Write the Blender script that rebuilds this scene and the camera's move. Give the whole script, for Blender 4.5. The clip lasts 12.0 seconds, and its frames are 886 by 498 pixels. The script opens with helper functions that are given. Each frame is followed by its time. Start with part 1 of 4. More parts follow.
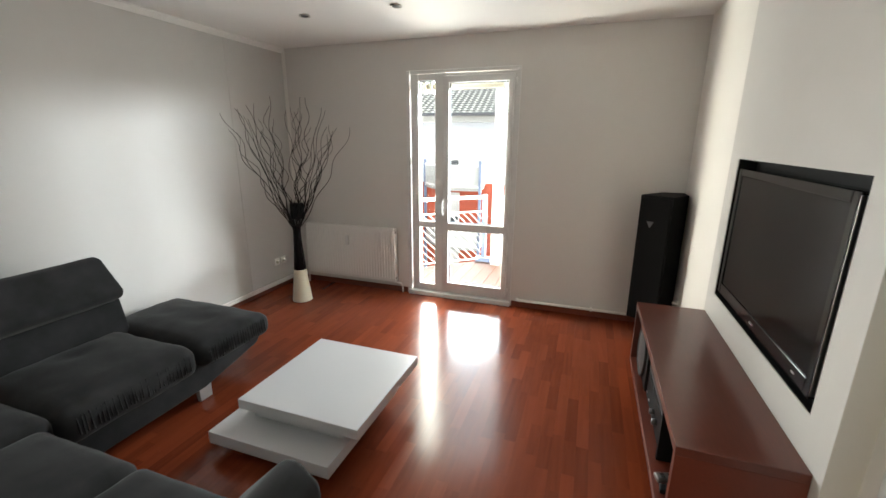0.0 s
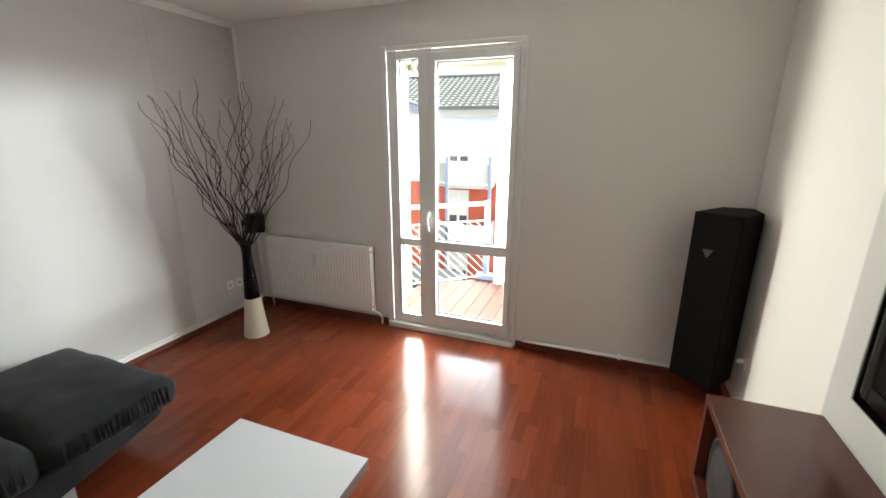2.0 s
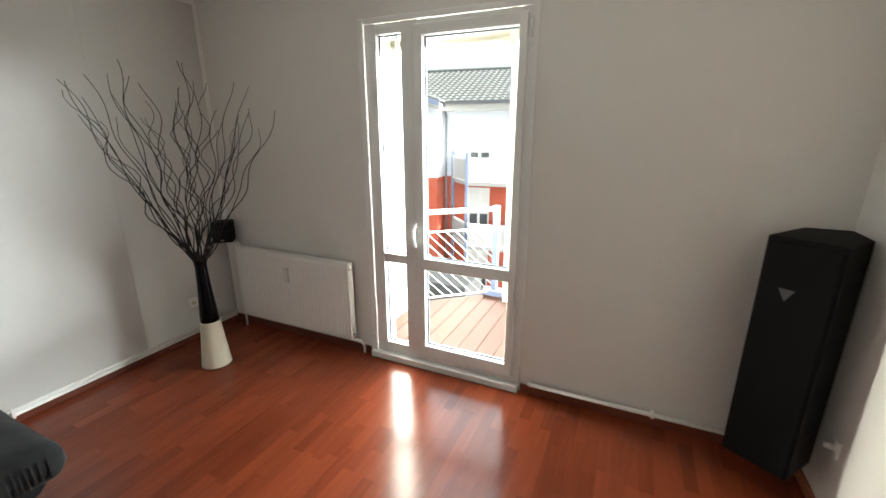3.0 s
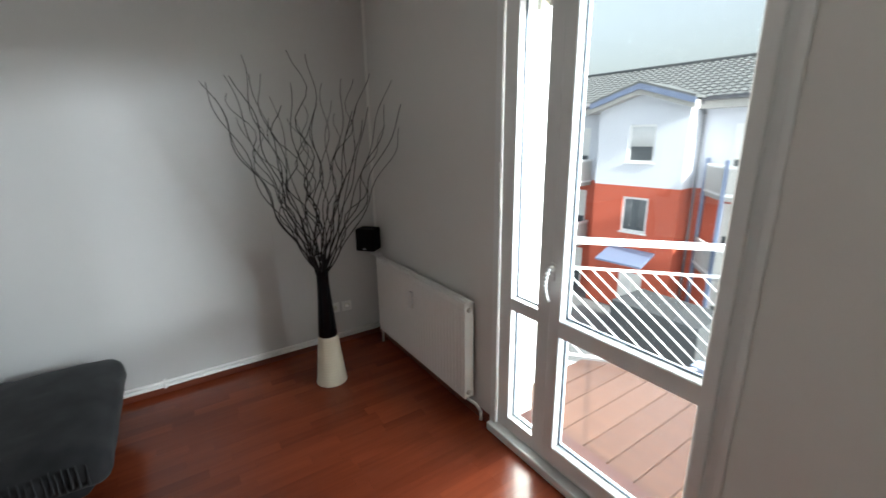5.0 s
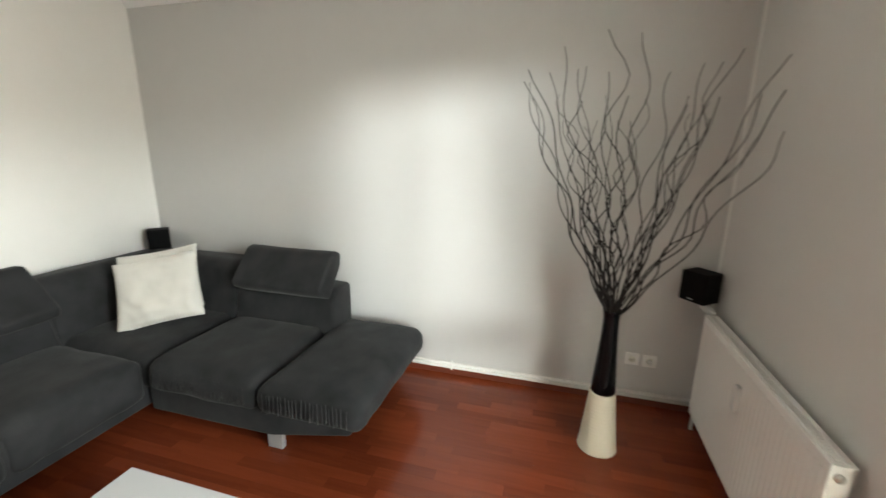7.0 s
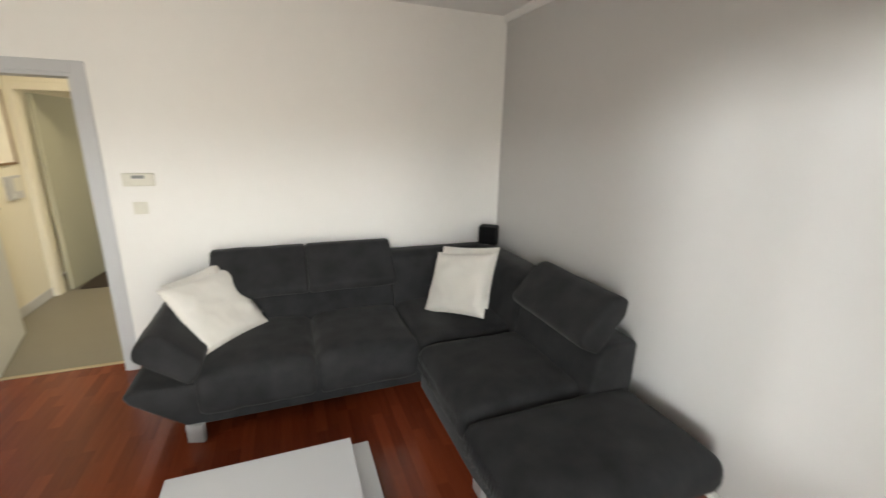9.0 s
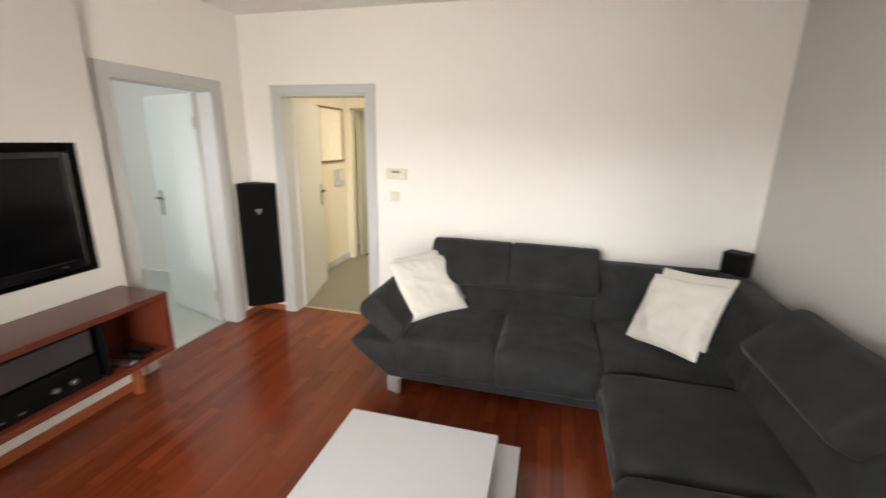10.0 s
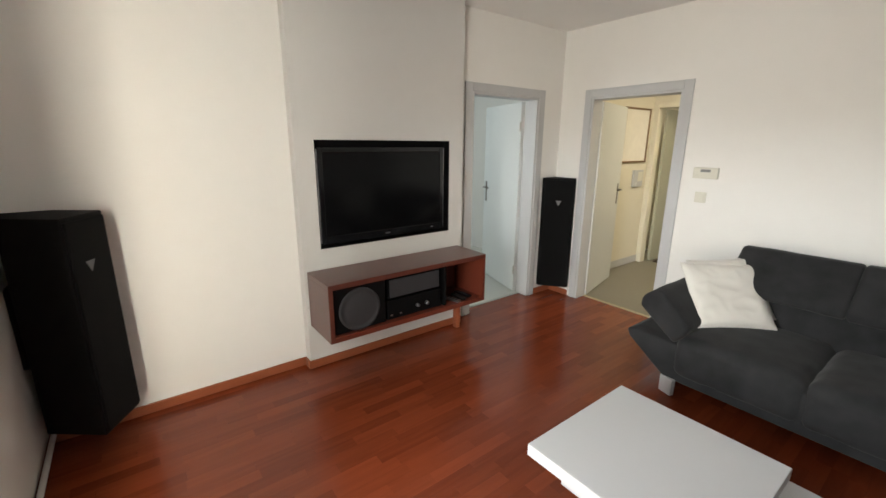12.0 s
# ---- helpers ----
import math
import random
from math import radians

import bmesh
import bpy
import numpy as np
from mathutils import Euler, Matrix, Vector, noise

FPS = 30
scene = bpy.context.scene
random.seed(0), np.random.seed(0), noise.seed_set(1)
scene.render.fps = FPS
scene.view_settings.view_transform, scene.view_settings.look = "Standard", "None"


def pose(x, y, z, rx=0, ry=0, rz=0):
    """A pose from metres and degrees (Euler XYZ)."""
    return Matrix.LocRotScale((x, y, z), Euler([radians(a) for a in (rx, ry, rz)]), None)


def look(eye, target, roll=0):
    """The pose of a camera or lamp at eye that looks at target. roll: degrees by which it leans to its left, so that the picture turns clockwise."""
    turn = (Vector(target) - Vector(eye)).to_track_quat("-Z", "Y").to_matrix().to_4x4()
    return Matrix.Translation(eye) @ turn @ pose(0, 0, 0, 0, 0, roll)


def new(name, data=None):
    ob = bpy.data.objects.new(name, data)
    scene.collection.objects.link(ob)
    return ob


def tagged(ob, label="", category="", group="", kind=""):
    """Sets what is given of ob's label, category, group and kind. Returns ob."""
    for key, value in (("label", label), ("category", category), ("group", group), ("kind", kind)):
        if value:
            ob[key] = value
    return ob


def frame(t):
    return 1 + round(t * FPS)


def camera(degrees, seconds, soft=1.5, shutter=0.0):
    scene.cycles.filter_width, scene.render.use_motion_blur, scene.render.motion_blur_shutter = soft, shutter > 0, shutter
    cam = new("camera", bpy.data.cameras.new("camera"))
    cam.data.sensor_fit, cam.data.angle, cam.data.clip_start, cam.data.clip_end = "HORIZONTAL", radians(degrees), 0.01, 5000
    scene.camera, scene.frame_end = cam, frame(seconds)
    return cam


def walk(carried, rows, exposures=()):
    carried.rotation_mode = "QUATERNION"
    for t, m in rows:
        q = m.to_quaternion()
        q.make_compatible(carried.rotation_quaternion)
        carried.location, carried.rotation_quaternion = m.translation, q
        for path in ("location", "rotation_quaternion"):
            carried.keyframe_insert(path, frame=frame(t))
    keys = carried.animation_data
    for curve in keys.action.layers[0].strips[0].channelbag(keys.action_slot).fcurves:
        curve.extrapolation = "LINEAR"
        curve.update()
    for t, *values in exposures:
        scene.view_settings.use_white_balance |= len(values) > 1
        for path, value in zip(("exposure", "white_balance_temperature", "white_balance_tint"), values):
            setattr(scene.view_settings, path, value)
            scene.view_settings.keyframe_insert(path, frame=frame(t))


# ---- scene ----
cam = camera(94.0, 12.0, shutter=0.4)
PATH = [
    (0, (3.271, -3.996, 1.659), (2.63, -2.172, 1.146), 0.3),
    (0.5, (3.284, -3.782, 1.674), (2.609, -1.974, 1.147), 0.1),
    (1, (3.285, -3.598, 1.653), (2.592, -1.799, 1.123), 0.2),
    (1.5, (3.222, -3.34, 1.647), (2.529, -1.54, 1.117), 0.2),
    (2, (3.162, -3.044, 1.667), (2.466, -1.247, 1.131), 0.1),
    (2.5, (3.138, -2.753, 1.640), (2.418, -0.966, 1.104), 0.0),
    (2.7, (3.141, -2.594, 1.656), (2.397, -0.82, 1.112), 0.1),
    (4.3, (3.076, -1.634, 1.617), (1.802, -0.188, 1.081), -1.0),
    (4.5, (3.061, -1.564, 1.610), (1.693, -0.205, 1.079), -0.7),
    (5, (3.018, -1.337, 1.601), (1.407, -0.272, 1.078), -0.9),
    (5.5, (3.007, -1.172, 1.639), (1.212, -0.468, 1.106), -0.1),
    (6, (2.908, -1.069, 1.604), (0.998, -0.763, 1.094), 0.3),
    (6.5, (2.726, -0.921, 1.612), (0.794, -1.051, 1.109), 0.2),
    (7, (2.601, -0.887, 1.584), (0.734, -1.419, 1.105), 0.7),
    (7.2, (2.535, -0.873, 1.581), (0.715, -1.554, 1.108), 1.0),
    (8.8, (1.828, -0.809, 1.659), (0.944, -2.522, 1.128), 1.2),
    (9, (1.767, -0.829, 1.650), (1.071, -2.63, 1.130), 1.2),
    (9.5, (1.603, -0.866, 1.621), (1.453, -2.795, 1.116), 1.1),
    (10, (1.429, -0.833, 1.622), (1.901, -2.709, 1.113), 1.1),
    (10.5, (1.402, -0.733, 1.610), (2.369, -2.405, 1.088), 1.0),
    (11, (1.382, -0.652, 1.587), (2.663, -2.092, 1.053), 0.8),
    (11.5, (1.36, -0.557, 1.573), (2.817, -1.823, 1.050), 0.6),
    (12, (1.312, -0.515, 1.559), (2.852, -1.69, 1.061), 0.4),
]
EXPOSURES = [(0.0, 2.1, 6450, 6), (2.5, 2.1, 6450, 5), (4.4, 1.7, 6150, 3), (5.0, 1.47, 5950, 5), (5.5, 1.33, 5880, 8), (6.0, 1.45, 6080, 6), (6.5, 2.05, 6400, 5),
    (7.0, 2.38, 6680, 3), (7.2, 2.38, 6680, 3), (8.8, 1.95, 6750, 8), (9.5, 2.05, 6850, 11), (10.0, 2.25, 6950, 12), (10.5, 2.15, 6850, 11), (11.0, 1.9, 6780, 11), (12.0, 1.86, 6700, 9)]
walk(cam, [(t, look(eye, target, roll)) for t, eye, target, roll in PATH], EXPOSURES)

# ---- world, sun, exposure ----
world = bpy.data.worlds.new("world")
scene.world = world
world.use_nodes = True
_wn = world.node_tree.nodes
_sky = _wn.new("ShaderNodeTexSky")
_sky.sky_type = "NISHITA"
_sky.sun_disc = False
_sky.sun_elevation = radians(30.5)
_sky.sun_rotation = radians(89)
_sky.air_density, _sky.dust_density = 1.5, 6.0
_wn["Background"].inputs[1].default_value = 0.11
_haze = _wn.new("ShaderNodeHueSaturation")
_haze.inputs["Saturation"].default_value, _haze.inputs["Value"].default_value = 0.35, 1.25
world.node_tree.links.new(_sky.outputs[0], _haze.inputs["Color"])
world.node_tree.links.new(_haze.outputs[0], _wn["Background"].inputs[0])

sun_data = bpy.data.lights.new("sun", "SUN")
sun_data.energy, sun_data.angle, sun_data.color = 4.6, radians(0.5), (1.0, 0.94, 0.84)
sun = new("sun", sun_data)
sun.matrix_world = look((17.0, 0.2, 10.0), (0, 0, 0))


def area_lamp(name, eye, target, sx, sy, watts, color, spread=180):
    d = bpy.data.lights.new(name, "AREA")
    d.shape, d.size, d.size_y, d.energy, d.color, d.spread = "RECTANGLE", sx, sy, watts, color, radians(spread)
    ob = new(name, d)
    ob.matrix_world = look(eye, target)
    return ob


# added lamps standing in for sky and bounce light, and the hall's lamp
# fill panel in the door opening, in place of the sky's light
area_lamp("door_sky_fill", (2.04, 0.22, 1.25), (2.04, -2.0, 1.0), 1.03, 2.05, 7, (0.88, 0.95, 1.0), 170)
# added strip lamp above the courtyard, boosting the low sky's light indoors
area_lamp("low_sky_fill", (4.9, 6.0, 3.1), (4.9, -4.0, 2.4), 13.6, 0.9, 840, (0.86, 0.93, 1.0))
# warm panel added in mid-air for light bounced up from the courtyard
area_lamp("courtyard_bounce_fill", (4.9, 6.1, 0.95), (4.9, -4.0, 0.95), 13.6, 5.0, 680, (1.0, 0.91, 0.81))
# added panel where no house stands; throws the bright patch on the west wall
area_lamp("west_wall_fill", (11.2, 6.4, 2.9), (0.0, -1.4, 1.2), 5.2, 1.3, 520, (0.93, 0.97, 1.0), 100)
# strip lamp added in the reveal, for bounce off the partition onto the east wall
area_lamp("east_wall_fill", (1.64, 0.19, 1.2), (4.05, -1.25, 1.15), 0.22, 2.0, 15, (1.0, 0.93, 0.80), 150)
# added lamp out of view that brightens the vestibule and its door leaf
area_lamp("vestibule_fill", (2.9, -7.2, 2.45), (2.9, -7.2, 0), 0.3, 0.3, 3.0, (1.0, 0.90, 0.70))
# added lamp before the closed north wall; the side room has no window
area_lamp("side_room_fill", (5.5, -2.28, 1.5), (5.0, -4.2, 1.0), 1.0, 1.2, 5.5, (0.85, 0.96, 1.0))
area_lamp("hall_lamp_light", (2.75, -5.35, 2.45), (2.75, -5.35, 0), 0.35, 0.35, 6.5, (1.0, 0.88, 0.66))


# ---- materials ----
def material(name, color, rough=0.5, metal=0.0, grain=0.0, scale=20.0, bump=0.0, vary=0.0, coat=0.0, stretch=(1, 1, 1), spec=0.5, sheen=0.0, blotch=0.0):
    """A surface with two scales of colour variation and a fine bump."""
    m = bpy.data.materials.new(name)
    m.use_nodes = True
    nt = m.node_tree
    b = nt.nodes["Principled BSDF"]
    b.inputs["Roughness"].default_value = rough
    b.inputs["Metallic"].default_value = metal
    b.inputs["Specular IOR Level"].default_value = spec
    b.inputs["Coat Weight"].default_value = coat
    b.inputs["Coat Roughness"].default_value = 0.12
    b.inputs["Sheen Weight"].default_value = sheen
    b.inputs["Sheen Roughness"].default_value = 0.4
    b.inputs["Base Color"].default_value = (*color, 1)
    tc = nt.nodes.new("ShaderNodeTexCoord")
    mp = nt.nodes.new("ShaderNodeMapping")
    mp.inputs["Scale"].default_value = stretch
    nt.links.new(tc.outputs["Object"], mp.inputs["Vector"])
    fine = nt.nodes.new("ShaderNodeTexNoise")
    fine.inputs["Scale"].default_value, fine.inputs["Detail"].default_value = scale, 6
    nt.links.new(mp.outputs[0], fine.inputs["Vector"])
    if grain or vary:
        wide = nt.nodes.new("ShaderNodeTexNoise")
        wide.inputs["Scale"].default_value, wide.inputs["Detail"].default_value = blotch or scale * 0.07, 3
        nt.links.new(mp.outputs[0], wide.inputs["Vector"])
        mul = nt.nodes.new("ShaderNodeMath")
        mul.operation = "MULTIPLY_ADD"
        nt.links.new(fine.outputs["Fac"], mul.inputs[0])
        mul.inputs[1].default_value = grain
        mul.inputs[2].default_value = 1 - 0.5 * grain - 0.5 * vary
        add = nt.nodes.new("ShaderNodeMath")
        add.operation = "MULTIPLY_ADD"
        nt.links.new(wide.outputs["Fac"], add.inputs[0])
        add.inputs[1].default_value = vary
        nt.links.new(mul.outputs[0], add.inputs[2])
        mix = nt.nodes.new("ShaderNodeVectorMath")
        mix.operation = "SCALE"
        mix.inputs[0].default_value = color
        nt.links.new(add.outputs[0], mix.inputs["Scale"])
        nt.links.new(mix.outputs[0], b.inputs["Base Color"])
    if bump:
        bp = nt.nodes.new("ShaderNodeBump")
        bp.inputs["Strength"].default_value, bp.inputs["Distance"].default_value = bump, 0.003
        nt.links.new(fine.outputs["Fac"], bp.inputs["Height"])
        nt.links.new(bp.outputs[0], b.inputs["Normal"])
    return m


def floor_wood(name, dark, light, rough, along):
    """Varnished strip flooring: tone by piece, grain along the strips."""
    m = bpy.data.materials.new(name)
    m.use_nodes = True
    nt = m.node_tree
    b = nt.nodes["Principled BSDF"]
    info = nt.nodes.new("ShaderNodeObjectInfo")
    geo = nt.nodes.new("ShaderNodeNewGeometry")
    pick = nt.nodes.new("ShaderNodeMath")
    pick.operation = "ADD"
    nt.links.new(info.outputs["Random"], pick.inputs[0])
    nt.links.new(geo.outputs["Random Per Island"], pick.inputs[1])
    frac = nt.nodes.new("ShaderNodeMath")
    frac.operation = "FRACT"
    nt.links.new(pick.outputs[0], frac.inputs[0])
    mp = nt.nodes.new("ShaderNodeMapping")
    mp.inputs["Scale"].default_value = along
    off = nt.nodes.new("ShaderNodeVectorMath")
    off.operation = "MULTIPLY_ADD"
    off.inputs[1].default_value = (1, 1, 1)
    nt.links.new(geo.outputs["Position"], off.inputs[0])
    nt.links.new(frac.outputs[0], off.inputs[2])
    nt.links.new(off.outputs[0], mp.inputs["Vector"])
    gr = nt.nodes.new("ShaderNodeTexNoise")
    gr.inputs["Scale"].default_value, gr.inputs["Detail"].default_value, gr.inputs["Distortion"].default_value = 1.0, 5, 0.6
    nt.links.new(mp.outputs[0], gr.inputs["Vector"])
    mixf = nt.nodes.new("ShaderNodeMath")
    mixf.operation = "MULTIPLY_ADD"
    nt.links.new(gr.outputs["Fac"], mixf.inputs[0])
    mixf.inputs[1].default_value = 0.5
    sc = nt.nodes.new("ShaderNodeMath")
    sc.operation = "MULTIPLY_ADD"
    nt.links.new(frac.outputs[0], sc.inputs[0])
    sc.inputs[1].default_value, sc.inputs[2].default_value = 0.40, 0.05
    nt.links.new(sc.outputs[0], mixf.inputs[2])
    ramp = nt.nodes.new("ShaderNodeMix")
    ramp.data_type = "RGBA"
    ramp.inputs["A"].default_value, ramp.inputs["B"].default_value = (*dark, 1), (*light, 1)
    nt.links.new(mixf.outputs[0], ramp.inputs["Factor"])
    nt.links.new(ramp.outputs["Result"], b.inputs["Base Color"])
    rr = nt.nodes.new("ShaderNodeMath")
    rr.operation = "MULTIPLY_ADD"
    nt.links.new(gr.outputs["Fac"], rr.inputs[0])
    rr.inputs[1].default_value, rr.inputs[2].default_value = 0.10, rough - 0.05
    nt.links.new(rr.outputs[0], b.inputs["Roughness"])
    b.inputs["Specular IOR Level"].default_value = 0.38
    bp = nt.nodes.new("ShaderNodeBump")
    bp.inputs["Strength"].default_value, bp.inputs["Distance"].default_value = 0.03, 0.001
    nt.links.new(gr.outputs["Fac"], bp.inputs["Height"])
    nt.links.new(bp.outputs[0], b.inputs["Normal"])
    return m


def glass_material(name, tint=(1, 1, 1)):
    m = bpy.data.materials.new(name)
    m.use_nodes = True
    nt = m.node_tree
    nt.nodes.remove(nt.nodes["Principled BSDF"])
    tr = nt.nodes.new("ShaderNodeBsdfTransparent")
    tr.inputs[0].default_value = (*tint, 1)
    gl = nt.nodes.new("ShaderNodeBsdfGlossy")
    gl.inputs["Roughness"].default_value = 0.02
    fr = nt.nodes.new("ShaderNodeLayerWeight")
    fr.inputs["Blend"].default_value = 0.5
    pw = nt.nodes.new("ShaderNodeMath")
    pw.operation, pw.inputs[1].default_value = "POWER", 5
    nt.links.new(fr.outputs["Facing"], pw.inputs[0])
    sc = nt.nodes.new("ShaderNodeMath")
    sc.operation = "MULTIPLY_ADD"
    sc.inputs[1].default_value, sc.inputs[2].default_value = 0.6, 0.035
    nt.links.new(pw.outputs[0], sc.inputs[0])
    mx = nt.nodes.new("ShaderNodeMixShader")
    nt.links.new(sc.outputs[0], mx.inputs[0])
    nt.links.new(tr.outputs[0], mx.inputs[1])
    nt.links.new(gl.outputs[0], mx.inputs[2])
    nt.links.new(mx.outputs[0], nt.nodes["Material Output"].inputs[0])
    return m


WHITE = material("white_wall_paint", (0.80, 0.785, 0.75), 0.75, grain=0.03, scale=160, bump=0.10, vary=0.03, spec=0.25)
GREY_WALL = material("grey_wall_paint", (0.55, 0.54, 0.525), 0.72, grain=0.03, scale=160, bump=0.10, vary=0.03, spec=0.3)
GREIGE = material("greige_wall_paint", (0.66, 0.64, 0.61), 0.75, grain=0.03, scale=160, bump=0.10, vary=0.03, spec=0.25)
CHIM = material("pale_grey_wall_paint", (0.63, 0.62, 0.60), 0.75, grain=0.03, scale=160, bump=0.10, vary=0.03, spec=0.25)
CEIL = material("ceiling_paint", (0.82, 0.81, 0.79), 0.85, grain=0.03, scale=120, bump=0.08, vary=0.02, spec=0.2)
PARQUET = floor_wood("merbau_parquet", (0.090, 0.0162, 0.0075), (0.270, 0.058, 0.0215), 0.20, (30, 2.2, 30))
DARK_GAP = material("floor_joint", (0.06, 0.014, 0.007), 0.5, grain=0.2)
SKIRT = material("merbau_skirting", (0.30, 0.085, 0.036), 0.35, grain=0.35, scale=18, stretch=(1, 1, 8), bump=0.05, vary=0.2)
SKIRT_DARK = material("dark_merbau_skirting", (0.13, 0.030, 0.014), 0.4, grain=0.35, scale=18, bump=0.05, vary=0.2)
PVC = material("white_pvc", (0.69, 0.69, 0.675), 0.3, grain=0.03, scale=40, vary=0.04)
ENAMEL = material("white_enamel", (0.78, 0.77, 0.74), 0.35, grain=0.02, scale=60, vary=0.03, bump=0.02)
GREY_TRIM = material("grey_door_trim", (0.50, 0.505, 0.51), 0.45, grain=0.05, scale=50, vary=0.05, bump=0.03)
DOOR_LEAF = material("pale_grey_door_paint", (0.62, 0.64, 0.635), 0.4, grain=0.03, scale=40, vary=0.04)
GLASS = glass_material("window_glass", (0.93, 0.95, 0.95))
LACQUER = material("white_lacquer", (0.55, 0.56, 0.58), 0.28, grain=0.015, scale=50, vary=0.02)
CAB_WOOD = material("dark_mahogany_veneer", (0.095, 0.025, 0.016), 0.28, grain=0.4, scale=14, stretch=(6, 1, 6), bump=0.02, vary=0.25, coat=0.25)
CAB_EDGE = material("red_mahogany_edge", (0.120, 0.026, 0.014), 0.35, grain=0.35, scale=16, stretch=(6, 1, 6), bump=0.02, vary=0.2)
BLACK = material("black_ash_vinyl", (0.0030, 0.0030, 0.0034), 0.6, spec=0.12, grain=0.3, scale=90, bump=0.08, stretch=(4, 4, 1))
BLACK_CLOTH = material("black_speaker_cloth", (0.0025, 0.0025, 0.0028), 0.9, grain=0.4, scale=600, bump=0.2, spec=0.2)
BLACK_GLOSS = material("black_gloss_plastic", (0.006, 0.006, 0.007), 0.12, grain=0.1, scale=40)
SCREEN = material("tv_screen", (0.003, 0.003, 0.0035), 0.16, grain=0.05, scale=20, spec=0.20)
GREY_CONE = material("grey_speaker_cone", (0.026, 0.026, 0.029), 0.6, grain=0.3, scale=300, bump=0.2)
ALU = material("satin_aluminium", (0.44, 0.44, 0.44), 0.5, metal=0.35, grain=0.08, scale=60, bump=0.02)
PEWTER = material("dull_pewter", (0.12, 0.12, 0.125), 0.45, metal=0.6, grain=0.1, scale=80)
SILVER = material("brushed_silver", (0.55, 0.55, 0.56), 0.3, metal=1.0, grain=0.1, scale=60, bump=0.02)
CHROME = material("brushed_nickel", (0.52, 0.50, 0.47), 0.28, metal=1.0, grain=0.05, scale=60)
VELOUR = material("anthracite_velour", (0.0250, 0.0255, 0.0268), 0.92, grain=0.35, scale=260, bump=0.25, vary=1.3, spec=0.15, sheen=0.10, blotch=7.0)
SATIN = material("cream_satin", (0.70, 0.68, 0.63), 0.30, grain=0.04, scale=160, bump=0.03, vary=0.04, sheen=0.2)
TWIG = material("dark_willow", (0.009, 0.0075, 0.007), 0.7, spec=0.25, grain=0.4, scale=80, bump=0.2, vary=0.3)
VASE_BLACK = material("black_glazed_vase", (0.004, 0.004, 0.005), 0.25, spec=0.14, grain=0.1, scale=30)
VASE_CREAM = material("cream_wound_cord", (0.66, 0.60, 0.47), 0.65, grain=0.15, scale=160, bump=0.15, vary=0.12)
TILE_HALL = material("olive_grey_hall_floor", (0.22, 0.20, 0.16), 0.5, grain=0.15, scale=40, vary=0.1, bump=0.04)
TILE_PALE = material("pale_floor", (0.55, 0.56, 0.52), 0.4, grain=0.1, scale=30, vary=0.1)
MAT_DARK = material("dark_door_mat", (0.045, 0.032, 0.022), 0.95, grain=0.4, scale=300, bump=0.4)
HALL_WALL = material("cream_hall_paint", (0.74, 0.70, 0.58), 0.75, grain=0.03, scale=140, bump=0.08, vary=0.03)
DECK = floor_wood("weathered_deck_wood", (0.050, 0.020, 0.012), (0.125, 0.060, 0.036), 0.65, (2.0, 22, 22))
RAIL = material("white_painted_steel", (0.80, 0.80, 0.80), 0.4, grain=0.03, scale=40, vary=0.05)
STUCCO_WHITE = material("white_stucco", (0.78, 0.78, 0.76), 0.85, grain=0.06, scale=60, bump=0.3, vary=0.06)
STUCCO_GREY = material("pale_blue_grey_stucco", (0.64, 0.66, 0.72), 0.85, grain=0.05, scale=30, bump=0.2, vary=0.06)
STUCCO_RED = material("terracotta_red_stucco", (0.48, 0.10, 0.055), 0.85, grain=0.06, scale=30, bump=0.2, vary=0.08)
# balcony panel grey, also painting the shadow under the roof edges
EAVE = material("eave_shade_and_panel_grey", (0.42, 0.41, 0.39), 0.8, grain=0.05, scale=20, vary=0.05)
BLUE_METAL = material("blue_grey_steel", (0.18, 0.22, 0.33), 0.45, grain=0.05, scale=20, vary=0.08)
ROOF_TILE = material("grey_roof_tile", (0.125, 0.13, 0.13), 0.55, grain=0.15, scale=12, vary=0.15)
ZINC = material("zinc_pipe", (0.17, 0.17, 0.185), 0.6, metal=0.1, grain=0.1, scale=10)
ASPHALT = material("courtyard_paving", (0.17, 0.17, 0.17), 0.9, grain=0.2, scale=8, vary=0.15)
PANE_DARK = material("dark_window_pane", (0.10, 0.11, 0.12), 0.12, grain=0.3, scale=2, vary=0.6)
CURTAIN = material("white_net_curtain", (0.62, 0.63, 0.64), 0.9, grain=0.1, scale=20, vary=0.15)
DRAPE = material("grey_drape", (0.16, 0.17, 0.18), 0.9, grain=0.15, scale=20, vary=0.2)
PAPER = material("pale_print", (0.80, 0.77, 0.70), 0.6, grain=0.15, scale=14, vary=0.22)
FRAME_WOOD = material("brown_picture_frame", (0.20, 0.12, 0.06), 0.4, grain=0.3, scale=30)
GREY_SWITCH = material("cream_switch_plastic", (0.66, 0.64, 0.55), 0.4, grain=0.03, scale=50)


# ---- mesh helpers ----
def link(name, bm, mat, parent=None, label="", smooth=False):
    me = bpy.data.meshes.new(name)
    bm.to_mesh(me)
    bm.free()
    me.materials.append(mat)
    if smooth:
        for p in me.polygons:
            p.use_smooth = True
    ob = new(name, me)
    if parent is not None:
        ob.parent = parent
    if label:
        ob["label"] = label
    return ob


def part(name, bm, mat, parent, label="", smooth=False):
    return link(name, bm, mat, parent, label, smooth)


